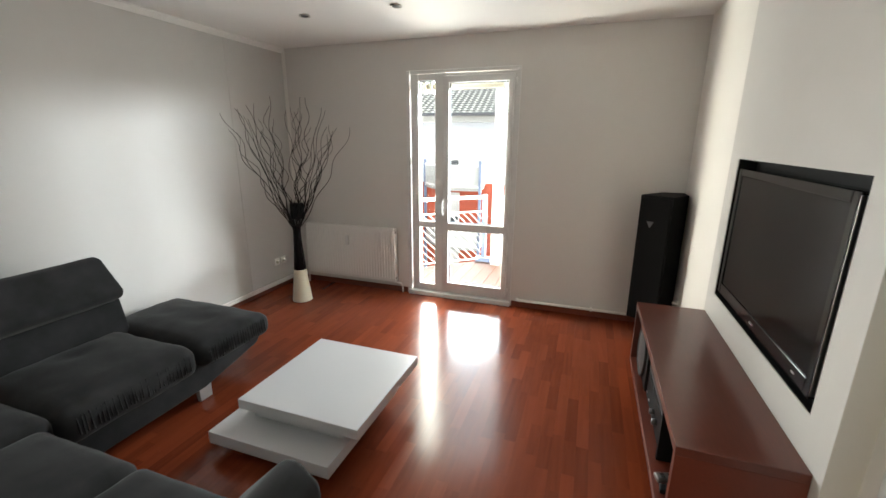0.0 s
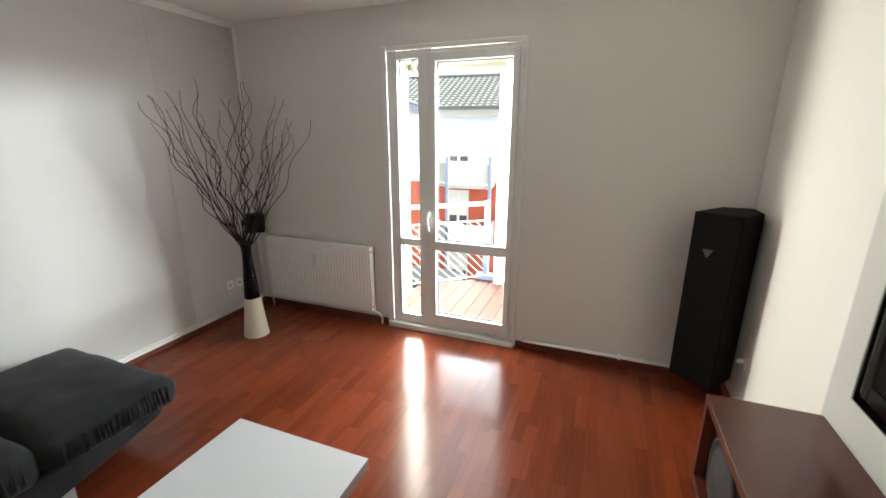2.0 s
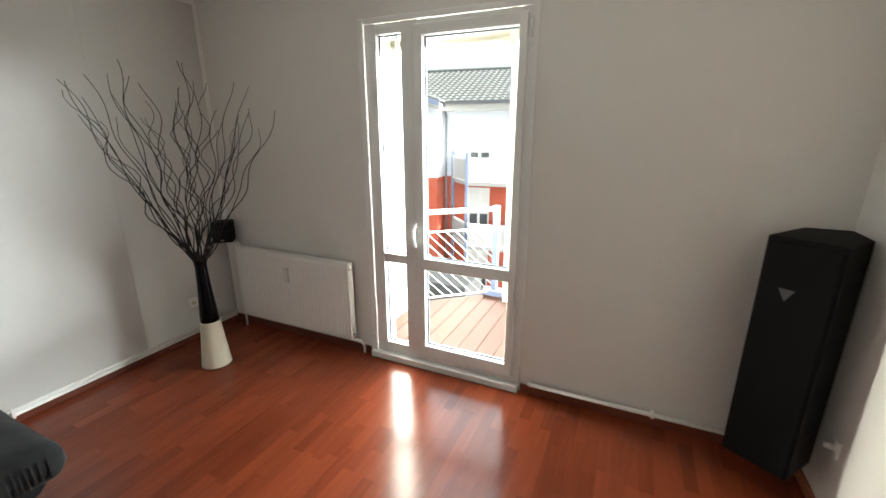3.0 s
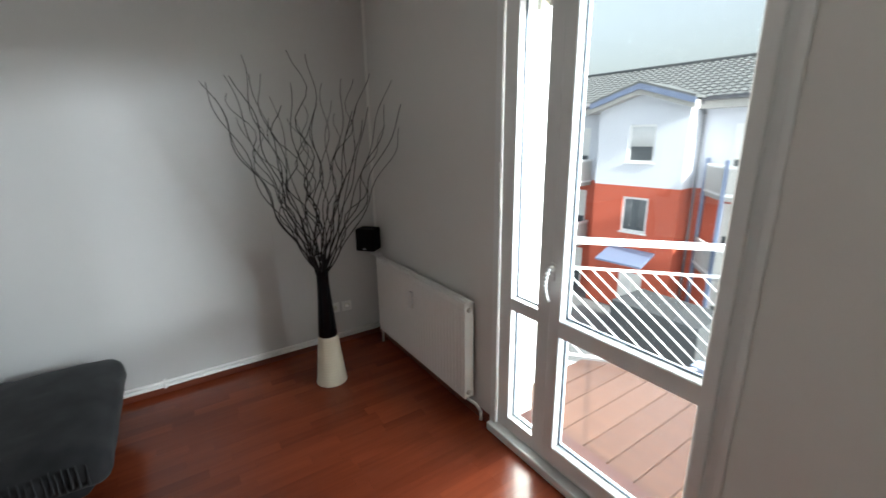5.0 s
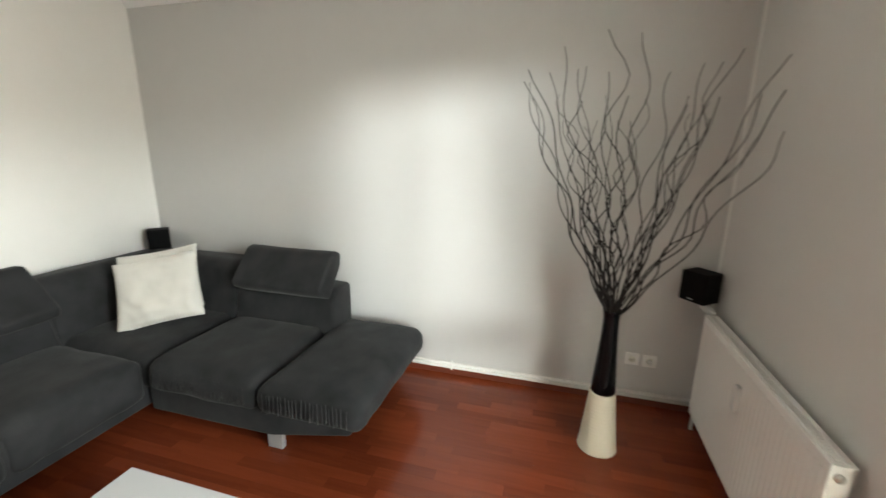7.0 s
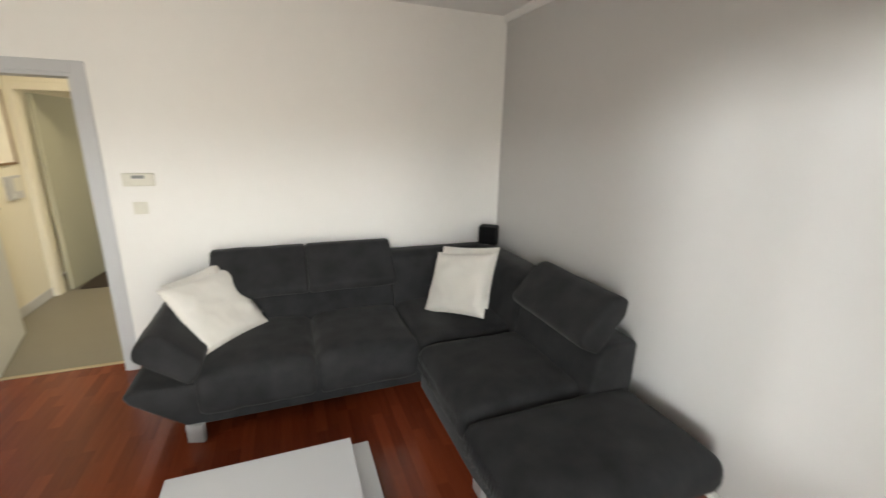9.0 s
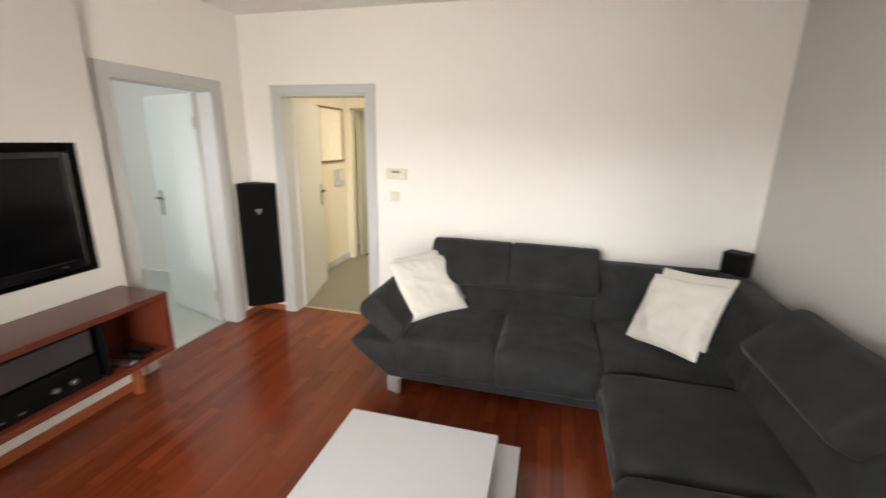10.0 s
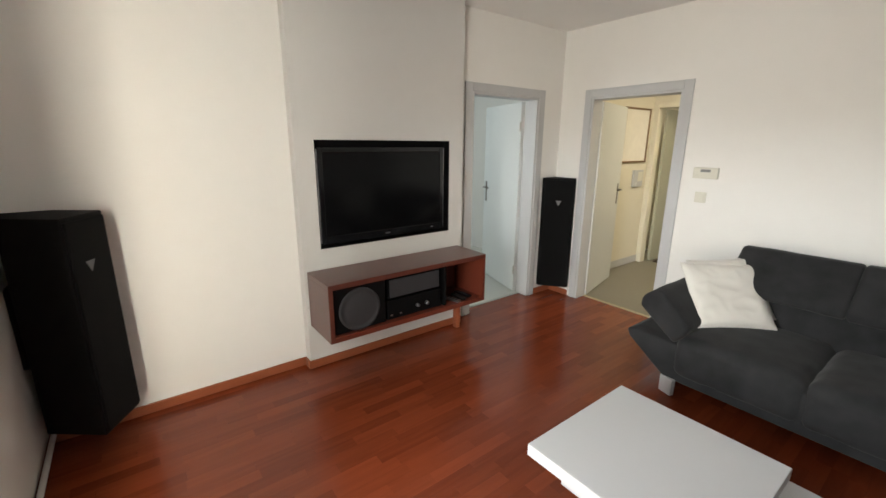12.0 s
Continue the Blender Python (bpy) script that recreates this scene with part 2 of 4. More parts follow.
def box(x0, x1, y0, y1, z0, z1, bevel=0.0, seg=2, bm=None):
    """A box between the given coordinates, its edges rounded."""
    b2 = bmesh.new()
    bmesh.ops.create_cube(b2, size=1)
    for v in b2.verts:
        v.co = Vector(((x0 + x1) / 2 + v.co.x * (x1 - x0), (y0 + y1) / 2 + v.co.y * (y1 - y0), (z0 + z1) / 2 + v.co.z * (z1 - z0)))
    if bevel:
        bmesh.ops.bevel(b2, geom=b2.edges[:], offset=bevel, segments=seg, profile=0.5, affect="EDGES")
    if bm is None:
        return b2
    return join(bm, b2)


def join(bm, other):
    me = bpy.data.meshes.new("tmp")
    other.to_mesh(me)
    other.free()
    bm.from_mesh(me)
    bpy.data.meshes.remove(me)
    return bm


def moved(bm, m):
    bmesh.ops.transform(bm, matrix=m, verts=bm.verts[:])
    return bm


def cyl(p0, p1, r0, r1=None, n=16, bm=None):
    """A tapered round bar from p0 to p1."""
    p0, p1 = Vector(p0), Vector(p1)
    b2 = bmesh.new()
    bmesh.ops.create_cone(b2, cap_ends=True, segments=n, radius1=r0, radius2=r0 if r1 is None else r1, depth=(p1 - p0).length)
    q = (p1 - p0).to_track_quat("Z", "Y").to_matrix().to_4x4()
    bmesh.ops.transform(b2, matrix=Matrix.Translation((p0 + p1) / 2) @ q, verts=b2.verts[:])
    return b2 if bm is None else join(bm, b2)


def lathe(profile, n=32):
    """A turned body from (radius, height) pairs."""
    bm = bmesh.new()
    rings = []
    for r, z in profile:
        rings.append([bm.verts.new((r * math.cos(2 * math.pi * k / n), r * math.sin(2 * math.pi * k / n), z)) for k in range(n)])
    for a, b in zip(rings, rings[1:]):
        for k in range(n):
            bm.faces.new((a[k], a[(k + 1) % n], b[(k + 1) % n], b[k]))
    bm.faces.new(rings[0][::-1])
    bm.faces.new(rings[-1])
    return bm


def prism(points, axis, a, b, bevel=0.0, seg=2):
    """A prism on an outline of (u, v) points, from a to b along an axis; u, v are the other two axes in order."""
    bm = bmesh.new()
    def at(u, v, w):
        return {"x": (w, u, v), "y": (u, w, v), "z": (u, v, w)}[axis]
    lo = [bm.verts.new(at(u, v, a)) for u, v in points]
    hi = [bm.verts.new(at(u, v, b)) for u, v in points]
    n = len(points)
    bm.faces.new(lo)
    bm.faces.new(hi)
    for k in range(n):
        bm.faces.new((lo[k], lo[(k + 1) % n], hi[(k + 1) % n], hi[k]))
    bmesh.ops.recalc_face_normals(bm, faces=bm.faces[:])
    if bevel:
        bmesh.ops.bevel(bm, geom=bm.edges[:], offset=bevel, segments=seg, profile=0.5, affect="EDGES")
    return bm


def thing(name, label, category, group="", at=(0, 0, 0), rz=0.0):
    ob = tagged(new(name), label, category, group)
    ob.empty_display_size = 0.1
    ob.matrix_basis = pose(*at, 0, 0, rz)
    return ob


def structure(name, bm, mat, label, category, parent=None):
    return tagged(link(name, bm, mat, parent), label, category, kind="structure")


# ---- the room ----
W, D, H = 4.05, -4.075, 2.592          # width, back wall, ceiling height
WX0, WX1, WZ = 1.487, 2.586, 2.294     # balcony door opening
D1A, D1B = -3.725, -2.895            # side door opening
D2A, D2B = 2.895, 3.705              # hall door opening
DZ = 1.976

bm = box(-0.2, WX0, 0, 0.30, -0.02, H + 0.1)
box(WX1, W + 0.2, 0, 0.30, -0.02, H + 0.1, bm=bm)
box(WX0, WX1, 0, 0.30, WZ, H + 0.1, bm=bm)
wall_n = structure("wall_north", bm, GREIGE, "warm grey painted wall with a balcony door", "wall")
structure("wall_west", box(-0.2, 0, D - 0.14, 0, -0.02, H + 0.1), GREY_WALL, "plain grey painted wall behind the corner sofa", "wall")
bm = box(-0.2, D2A, D - 0.14, D, -0.02, H + 0.1)
box(D2B, W + 0.2, D - 0.14, D, -0.02, H + 0.1, bm=bm)
box(D2A, D2B, D - 0.14, D, DZ, H + 0.1, bm=bm)
structure("wall_south", bm, WHITE, "white painted wall with a doorway to the hall", "wall")
bm = box(W, W + 0.14, D1B, 0, -0.02, H + 0.1)
box(W, W + 0.14, D - 0.14, D1A, -0.02, H + 0.1, bm=bm)
box(W, W + 0.14, D1A, D1B, DZ, H + 0.1, bm=bm)
structure("wall_east", bm, WHITE, "white painted wall with a doorway and a television projection", "wall")
structure("ceiling", box(-0.2, W + 0.2, D - 0.14, 0.3, H, H + 0.12), CEIL, "plain white painted ceiling", "ceiling")
# chimney breast with the recess of the television
CY0, CY1, CX = -2.735, -1.372, 3.967
NY0, NY1, NZ0, NZ1 = -2.599, -1.501, 0.852, 1.573
bm = box(CX, W + 0.06, NY1, CY1, 0, H, 0)
box(CX, W + 0.06, CY0, NY0, 0, H, bm=bm)
box(CX, W + 0.06, NY0, NY1, 0, NZ0, bm=bm)
box(CX, W + 0.06, NY0, NY1, NZ1, H, bm=bm)
structure("chimney_breast", bm, CHIM, "pale grey wall projection with a recess for the television", "wall")
structure("niche_back", box(W - 0.002, W + 0.02, NY0, NY1, NZ0, NZ1), BLACK, "black painted back of the television recess", "wall")
structure("subfloor", box(-0.2, W + 0.2, D, 0.3, -0.14, -0.012), DARK_GAP, "dark bed beneath the parquet", "floor")
bm = box(CX + 0.004, W - 0.002, NY0, NY0 + 0.004, NZ0, NZ1)
box(CX + 0.004, W - 0.002, NY1 - 0.004, NY1, NZ0, NZ1, bm=bm)
box(CX + 0.004, W - 0.002, NY0 + 0.004, NY1 - 0.004, NZ0, NZ0 + 0.004, bm=bm)
box(CX + 0.004, W - 0.002, NY0 + 0.004, NY1 - 0.004, NZ1 - 0.004, NZ1, bm=bm)
structure("niche_lining", bm, BLACK, "black painted lining of the television recess", "wall")

# skirting, pipes and paint edges
def skirt(name, x0, x1, y0, y1, z1, mat, label):
    return structure(name, box(x0, x1, y0, y1, 0, z1, 0.004), mat, label, "skirting")


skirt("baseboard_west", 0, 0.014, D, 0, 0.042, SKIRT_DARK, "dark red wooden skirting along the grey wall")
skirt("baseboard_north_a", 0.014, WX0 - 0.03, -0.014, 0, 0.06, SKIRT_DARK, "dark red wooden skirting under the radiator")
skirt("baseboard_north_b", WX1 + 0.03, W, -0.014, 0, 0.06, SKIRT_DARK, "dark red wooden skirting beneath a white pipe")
skirt("baseboard_east_a", W - 0.014, W, CY1, -0.014, 0.06, SKIRT, "orange-brown wooden skirting")
skirt("baseboard_east_b", CX - 0.014, CX, CY0, CY1 + 0.014, 0.06, SKIRT, "orange-brown wooden skirting on the television projection")
skirt("baseboard_east_c", CX, W - 0.014, CY1, CY1 + 0.014, 0.06, SKIRT, "orange-brown wooden skirting return")
skirt("baseboard_corner", W - 0.014, W, D, D1A - 0.085, 0.06, SKIRT, "orange-brown wooden skirting in the corner")
skirt("baseboard_south_a", 3.80, W - 0.014, D, D + 0.014, 0.06, SKIRT, "orange-brown wooden skirting beside the hall door")
skirt("baseboard_south_b", 0.014, 2.83, D, D + 0.014, 0.06, SKIRT, "orange-brown wooden skirting behind the sofa")

pipes = tagged(new("heating_pipe_west"), "pair of white painted heating pipes above the skirting", "pipe", "heating pipes")
for z in (0.083, 0.058):
    part("pipe", cyl((0.016, D + 0.02, z), (0.016, -0.02, z), 0.0115, n=12), ENAMEL, pipes, smooth=True)
for y in (-1.548, -3.0):
    part("pipe_clip", box(0, 0.032, y - 0.008, y + 0.008, 0.042, 0.098, 0.003), ENAMEL, pipes)
pipes = tagged(new("heating_pipe_north"), "white painted heating pipe along the wall foot", "pipe", "heating pipes")
bm = cyl((WX1 + 0.09, -0.026, 0.078), (W - 0.04, -0.026, 0.078), 0.0125, n=12)
cyl((WX1 + 0.09, -0.026, 0.078), (WX1 + 0.09, 0.0, 0.078), 0.0135, n=12, bm=bm)
part("pipe", bm, ENAMEL, pipes, smooth=True)
part("pipe_clip", box(3.38, 3.40, -0.042, 0, 0.062, 0.094, 0.003), ENAMEL, pipes)

structure("trim_corner_strip", box(0.0, 0.045, -0.003, 0, 0.06, H - 0.02), WHITE, "unpainted white strip in the corner", "trim")
structure("cove_west", prism([(0, H - 0.045), (0.012, H - 0.045), (0.04, H - 0.012), (0.04, H), (0, H)], "y", D, 0), CEIL, "thin white cove under the ceiling", "trim")
# thin raised strip in the wall's own grey, ending at y -0.775
structure("wall_strip_west", box(0, 0.003, -0.775, 0, 0.06, H - 0.045), GREY_WALL, "thin raised grey strip beside the corner", "trim")

# recessed ceiling spots
def ceiling_spot(x, y):
    t = thing("ceiling_spot", "small round recessed ceiling spotlight, switched off", "ceiling light", "ceiling spots", (x, y, H))
    part("rim", moved(lathe([(0.042, -0.004), (0.046, -0.009), (0.038, -0.010), (0.034, -0.003), (0.034, 0.0)], 24), pose(0, 0, 0)), CHROME, t, smooth=True)
    part("bulb", moved(lathe([(0.002, -0.0125), (0.022, -0.0115), (0.030, -0.006), (0.033, -0.001)], 20), pose(0, 0, 0)), GREY_CONE, t, smooth=True)
    return t


for x, y in ((1.05, -0.97), (1.84, -0.97), (2.63, -0.97)):
    ceiling_spot(x, y)

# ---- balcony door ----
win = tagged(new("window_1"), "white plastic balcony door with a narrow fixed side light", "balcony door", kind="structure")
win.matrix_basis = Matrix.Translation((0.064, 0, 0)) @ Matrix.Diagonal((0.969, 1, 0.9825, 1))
FY0, FY1 = 0.004, 0.074
bm = box(1.495, 1.585, FY0, FY1, 0.05, 2.315, 0.005)
box(1.765, 1.885, FY0, FY1, 0.05, 2.315, 0.005, bm=bm)
box(2.53, 2.60, FY0, FY1, 0.05, 2.315, 0.005, bm=bm)
box(1.58, 1.77, FY0 + .002, FY1 - .002, 2.25, 2.312, 0.004, bm=bm)
box(1.88, 2.535, FY0 + .002, FY1 - .002, 2.265, 2.312, 0.004, bm=bm)
box(1.58, 1.77, FY0 + .002, FY1 - .002, 0.05, 0.13, 0.004, bm=bm)
box(1.58, 1.77, FY0 + .002, FY1 - .002, 0.770, 0.835, 0.004, bm=bm)
box(1.88, 2.535, FY0 + .002, FY1 - .002, 0.05, 0.095, 0.004, bm=bm)
part("window_frame", bm, PVC, win)
sash = part("sash", (lambda b: (box(2.515, 2.565, -0.016, 0.055, 0.09, 2.285, 0.007, bm=b), box(1.905, 2.535, -0.015, 0.054, 2.22, 2.284, 0.007, bm=b),
    box(1.905, 2.535, -0.015, 0.054, 0.09, 0.176, 0.007, bm=b), box(1.905, 2.535, -0.015, 0.054, 0.757, 0.838, 0.007, bm=b), b)[-1])(box(1.855, 1.922, -0.016, 0.055, 0.09, 2.285, 0.007)), PVC, win, "white plastic door leaf with two panes")
SEAL = material("dark_rubber_seal", (0.05, 0.07, 0.10), 0.5, grain=0.1)
def pane(x0, x1, z0, z1, y, parent):
    g = part("pane", box(x0, x1, y - 0.002, y + 0.002, z0, z1), GLASS, parent, "clear glass")
    g.visible_shadow = False
    t = 0.008
    bm = box(x0, x0 + t, y + 0.004, y + 0.012, z0, z1)
    box(x1 - t, x1, y + 0.004, y + 0.012, z0, z1, bm=bm)
    box(x0 + t, x1 - t, y + 0.004, y + 0.012, z0, z0 + t, bm=bm)
    box(x0 + t, x1 - t, y + 0.004, y + 0.012, z1 - t, z1, bm=bm)
    part("glazing_seal", bm, SEAL, parent)
pane(1.922, 2.515, 0.838, 2.22, 0.02, win)
pane(1.922, 2.515, 0.176, 0.757, 0.02, win)
pane(1.585, 1.765, 0.835, 2.25, 0.036, win)
pane(1.585, 1.765, 0.13, 0.770, 0.036, win)
handle = part("door_handle", cyl((1.868, -0.028, 1.055), (1.868, -0.014, 1.055), 0.014, n=14), PVC, win, "curved white door handle", smooth=True)
arc = [Vector((1.868, -0.030 - 0.034 * math.sin(math.pi * min(1.0, 0.12 + 0.80 * k / 9)), 1.075 - 0.150 * k / 9)) for k in range(10)]
bm = cyl((1.868, -0.014, 1.075), arc[0], 0.010, n=12)
for p, q in zip(arc, arc[1:]):
    cyl(p, q + (q - p) * 0.15, 0.0095, 0.009, n=12, bm=bm)
part("lever", bm, PVC, handle, smooth=True)
part("handle_plate", box(1.854, 1.882, -0.022, -0.014, 1.015, 1.095, 0.004), PVC, win)
for z in (0.16, 1.47, 2.2):
    part("hinge", cyl((1.492, -0.008, z - 0.04), (1.492, -0.008, z + 0.04), 0.009, n=12), PVC, win, smooth=True)
for z in (0.14, 2.2):
    part("hinge", cyl((2.584, -0.014, z - 0.045), (2.584, -0.014, z + 0.045), 0.008, n=12), PVC, win, smooth=True)
bm = box(1.455, 1.497, -0.012, 0.0, 0.03, 2.345, 0.004)
box(2.598, 2.625, -0.012, 0.0, 0.03, 2.345, 0.004, bm=bm)
box(1.497, 2.598, -0.011, 0.0, 2.312, 2.345, 0.004, bm=bm)
part("casing", bm, PVC, win)
part("threshold", box(1.46, 2.62, -0.045, 0.08, 0.0, 0.048, 0.006), PVC, win, "pale worn door threshold")
# roller blind rolled up outside the top of the panes
blind = tagged(new("roller_blind"), "rolled-up beige sun blind outside the glass", "blind")
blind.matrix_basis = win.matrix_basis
BLIND = material("beige_blind_cloth", (0.42, 0.37, 0.29), 0.8, grain=0.2, scale=200, bump=0.1)
part("roll", cyl((1.60, 0.125, 2.205), (2.52, 0.125, 2.205), 0.032, n=20), BLIND, blind, smooth=True)
for x in (1.605, 1.675, 2.44):
    part("bracket", box(x, x + 0.03, 0.08, 0.165, 2.145, 2.335, 0.004), GREY_SWITCH, blind)

# ---- doors ----
def door_trim(name, axis, a, b, wall, face, depth, label):
    """A grey door frame: casing on the room side, jamb lining through the wall."""
    t = tagged(new(name), label, "doorway", kind="structure")
    w = 0.07 if axis == "x" else 0.08
    def bx(u0, u1, d0, d1, z0, z1, bev):
        lo, hi = min(d0, d1), max(d0, d1)
        return box(u0, u1, lo, hi, z0, z1, bev) if axis == "x" else box(lo, hi, u0, u1, z0, z1, bev)
    out = wall + face * 0.016
    for u0, u1 in ((a - w, a), (b, b + w)):
        part("casing", bx(u0, u1, wall + face * 0.001, out, 0, DZ + 0.068, 0.004), GREY_TRIM, t)
    part("casing", bx(a, b, wall + face * 0.001, out - face * 0.001, DZ, DZ + 0.067, 0.004), GREY_TRIM, t)
    for u0, u1 in ((a - 0.001, a + 0.022), (b - 0.022, b + 0.001)):
        part("jamb", bx(u0, u1, wall - face * depth, wall + face * 0.008, 0, DZ, 0.003), GREY_TRIM, t)
    part("jamb", bx(a + 0.022, b - 0.022, wall - face * depth, wall + face * 0.008, DZ - 0.022, DZ + 0.001, 0.003), GREY_TRIM, t)
    return t


HANDLE = material("dark_bronze_handle", (0.16, 0.145, 0.13), 0.35, metal=0.8, grain=0.1, scale=60)
def door_leaf(name, hinge, rz, width, label, handle_side):
    """A flush leaf from its hinge along its own +x, with lever handles on both faces."""
    t = tagged(new(name), label, "door", kind="structure")
    t.matrix_basis = pose(*hinge, 0, 0, rz)
    part("leaf", box(0, width, -0.02, 0.02, 0.008, DZ - 0.028, 0.004), DOOR_LEAF, t)
    for s in (-1, 1):
        p = part("handle_plate", box(width - 0.085, width - 0.05, s * 0.021 - 0.003, s * 0.021 + 0.003, 0.90, 1.13, 0.002), HANDLE, t)
        bm = cyl((width - 0.067, s * 0.022, 1.06), (width - 0.067, s * 0.062, 1.06), 0.009, n=12)
        cyl((width - 0.067, s * 0.062, 1.06), (width - 0.185, s * 0.058, 1.06), 0.009, 0.008, n=12, bm=bm)
        part("lever", bm, HANDLE, p, smooth=True)
    for z in (0.25, 1.72):
        part("hinge", cyl((0, 0.026, z - 0.045), (0, 0.026, z + 0.045), 0.008, n=12), CHROME, t, smooth=True)
    return t


door_trim("door_1", "y", D1A, D1B, W, -1, 0.14, "pale grey frame of the doorway beside the television")
door_trim("door_2", "x", D2A, D2B, D, 1, 0.14, "pale grey frame of the hall doorway")
door_leaf("door_3", (4.205, -3.695, 0), -17, 0.78, "pale grey flush door, open into the side room", 1)
door_leaf("door_4", (3.69, -4.215, 0), -75.5, 0.80, "pale grey flush door, open into the hall", 1)
structure("threshold_hall", box(D2A + 0.022, D2B - 0.022, -4.222, -4.190, 0.0, 0.006, 0.002), material("brass_threshold", (0.50, 0.40, 0.26), 0.4, metal=0.4, grain=0.1), "pale metal threshold strip", "threshold")
structure("threshold_side", box(W + 0.095, W + 0.120, D1A + 0.022, D1B - 0.022, 0.0, 0.006, 0.002), material("grey_threshold", (0.45, 0.45, 0.43), 0.4, metal=0.4, grain=0.1), "pale metal threshold strip", "threshold")
# parquet running into both door reveals
bm = bmesh.new()
for k in range(13):
    u = D2A + (D2B - D2A) * k / 13
    box(u + 0.0002, u + (D2B - D2A) / 13 - 0.0002, -4.19, D, -0.010, 0.0, bm=bm)
structure("floor_hall_reveal", bm, PARQUET, "parquet strips running into the hall doorway", "floor")
bm = bmesh.new()
for k in range(2):
    for y0, y1 in ((D1A, -3.43), (-3.43, -3.08), (-3.08, D1B)):
        box(W + 0.048 * k + 0.0002, W + 0.048 * (k + 1) - 0.0002, y0 + 0.0002, y1 - 0.0002, -0.010, 0.0, bm=bm)
structure("floor_side_reveal", bm, PARQUET, "parquet strips running into the side doorway", "floor")

# side room
structure("floor_side_room", box(W + 0.001, 6.6, -4.7, -2.2, -0.12, -0.002), TILE_PALE, "pale floor of the side room", "floor")
structure("wall_side_east", box(6.6, 6.7, -4.7, -2.2, 0, H), WHITE, "white wall of the side room", "wall")
structure("wall_side_south", box(W + 0.14, 6.7, -4.8, -4.7, 0, H), WHITE, "white wall of the side room", "wall")
structure("wall_side_north", box(W + 0.14, 6.7, -2.2, -2.1, 0, H), WHITE, "white wall of the side room", "wall")
structure("ceiling_side_room", box(W + 0.14, 6.7, -4.8, -2.1, H, H + 0.1), CEIL, "white ceiling of the side room", "ceiling")

# hall, and the lit vestibule behind its far doorway
HX, HY = 4.07, -5.96
structure("floor_hall", box(1.6, 4.3, -8.4, D - 0.001, -0.12, -0.002), TILE_HALL, "olive grey hall floor", "floor")
structure("wall_hall_east", box(HX, HX + 0.1, HY, D - 0.14, 0, H), HALL_WALL, "cream hall wall", "wall")
structure("wall_hall_west", box(1.5, 1.6, -8.4, D - 0.14, 0, H), HALL_WALL, "cream hall wall", "wall")
bm = box(1.6, 3.10, HY - 0.1, HY, 0, H)
box(3.10, 4.0, HY - 0.1, HY, 2.0, H, bm=bm)
box(4.0, HX + 0.1, HY - 0.1, HY, 0, H, bm=bm)
structure("wall_hall_south", bm, HALL_WALL, "cream hall wall with a further doorway", "wall")
structure("wall_vestibule_east", box(4.3, 4.4, -8.4, HY - 0.1, 0, H), HALL_WALL, "cream vestibule wall", "wall")
structure("wall_vestibule_south", box(1.6, 4.4, -8.5, -8.4, 0, H), HALL_WALL, "cream vestibule wall", "wall")
structure("ceiling_hall", box(1.5, 4.4, -8.5, D - 0.14, H, H + 0.1), CEIL, "white hall ceiling", "ceiling")
structure("baseboard_hall", box(HX - 0.012, HX, HY, D - 0.14, 0, 0.09, 0.003), GREY_TRIM, "grey tiled hall skirting", "skirting")
ft = tagged(new("door_5"), "cream frame of the vestibule doorway", "doorway", kind="structure")
for x0, x1 in ((3.03, 3.10), (4.0, 4.066)):
    part("casing", box(x0, x1, HY, HY + 0.015, 0, 2.07, 0.003), HALL_WALL, ft)
part("casing", box(3.10, 4.0, HY, HY + 0.014, 2.0, 2.07, 0.003), HALL_WALL, ft)
structure("door_6", moved(box(0, 0.84, -0.02, 0.02, 0.01, 1.98, 0.004), pose(3.96, HY - 0.13, 0, 0, 0, -97)), material("olive_cream_door_paint", (0.40, 0.40, 0.31), 0.5, grain=0.04, scale=40, vary=0.05), "pale grey-green door leaf open into the vestibule", "door")
mat_t = tagged(link("door_mat", box(3.12, 3.90, -7.2, -6.10, 0.0, 0.012, 0.004), MAT_DARK), "dark brown bristle door mat on the vestibule floor", "door mat")
lamp = thing("hall_lamp", "round white ceiling lamp, switched on", "ceiling lamp", at=(2.75, -5.35, H))
part("shade", moved(lathe([(0.02, -0.10), (0.12, -0.085), (0.17, -0.05), (0.18, 0.0)], 28), pose(0, 0, 0)), LACQUER, lamp, smooth=True)
pic = thing("framed_print", "pale abstract print in a thin brown wooden frame", "picture", at=(HX, -5.575, 1.66))
bm = box(-0.022, 0, -0.290, -0.268, -0.325, 0.325, 0.003)
box(-0.022, 0, 0.268, 0.290, -0.325, 0.325, 0.003, bm=bm)
box(-0.022, 0, -0.268, 0.268, 0.303, 0.325, 0.003, bm=bm)
box(-0.022, 0, -0.268, 0.268, -0.325, -0.303, 0.003, bm=bm)
part("frame", bm, FRAME_WOOD, pic)
part("print", box(-0.010, -0.002, -0.268, 0.268, -0.303, 0.303), PAPER, pic)

ip = thing("intercom_panel", "pale grey wall intercom with a small handset grille below the picture", "intercom", at=(HX, -5.72, 1.13))
part("housing", box(-0.030, 0, -0.11, 0.11, -0.10, 0.11, 0.006), GREY_TRIM, ip)
part("speaker_plate", box(-0.034, -0.029, -0.09, 0.02, -0.03, 0.09, 0.003), GREY_SWITCH, ip)
for z in (-0.075, -0.052):
    part("button", box(-0.036, -0.029, 0.035, 0.075, z - 0.008, z + 0.008, 0.002), DOOR_LEAF, ip)

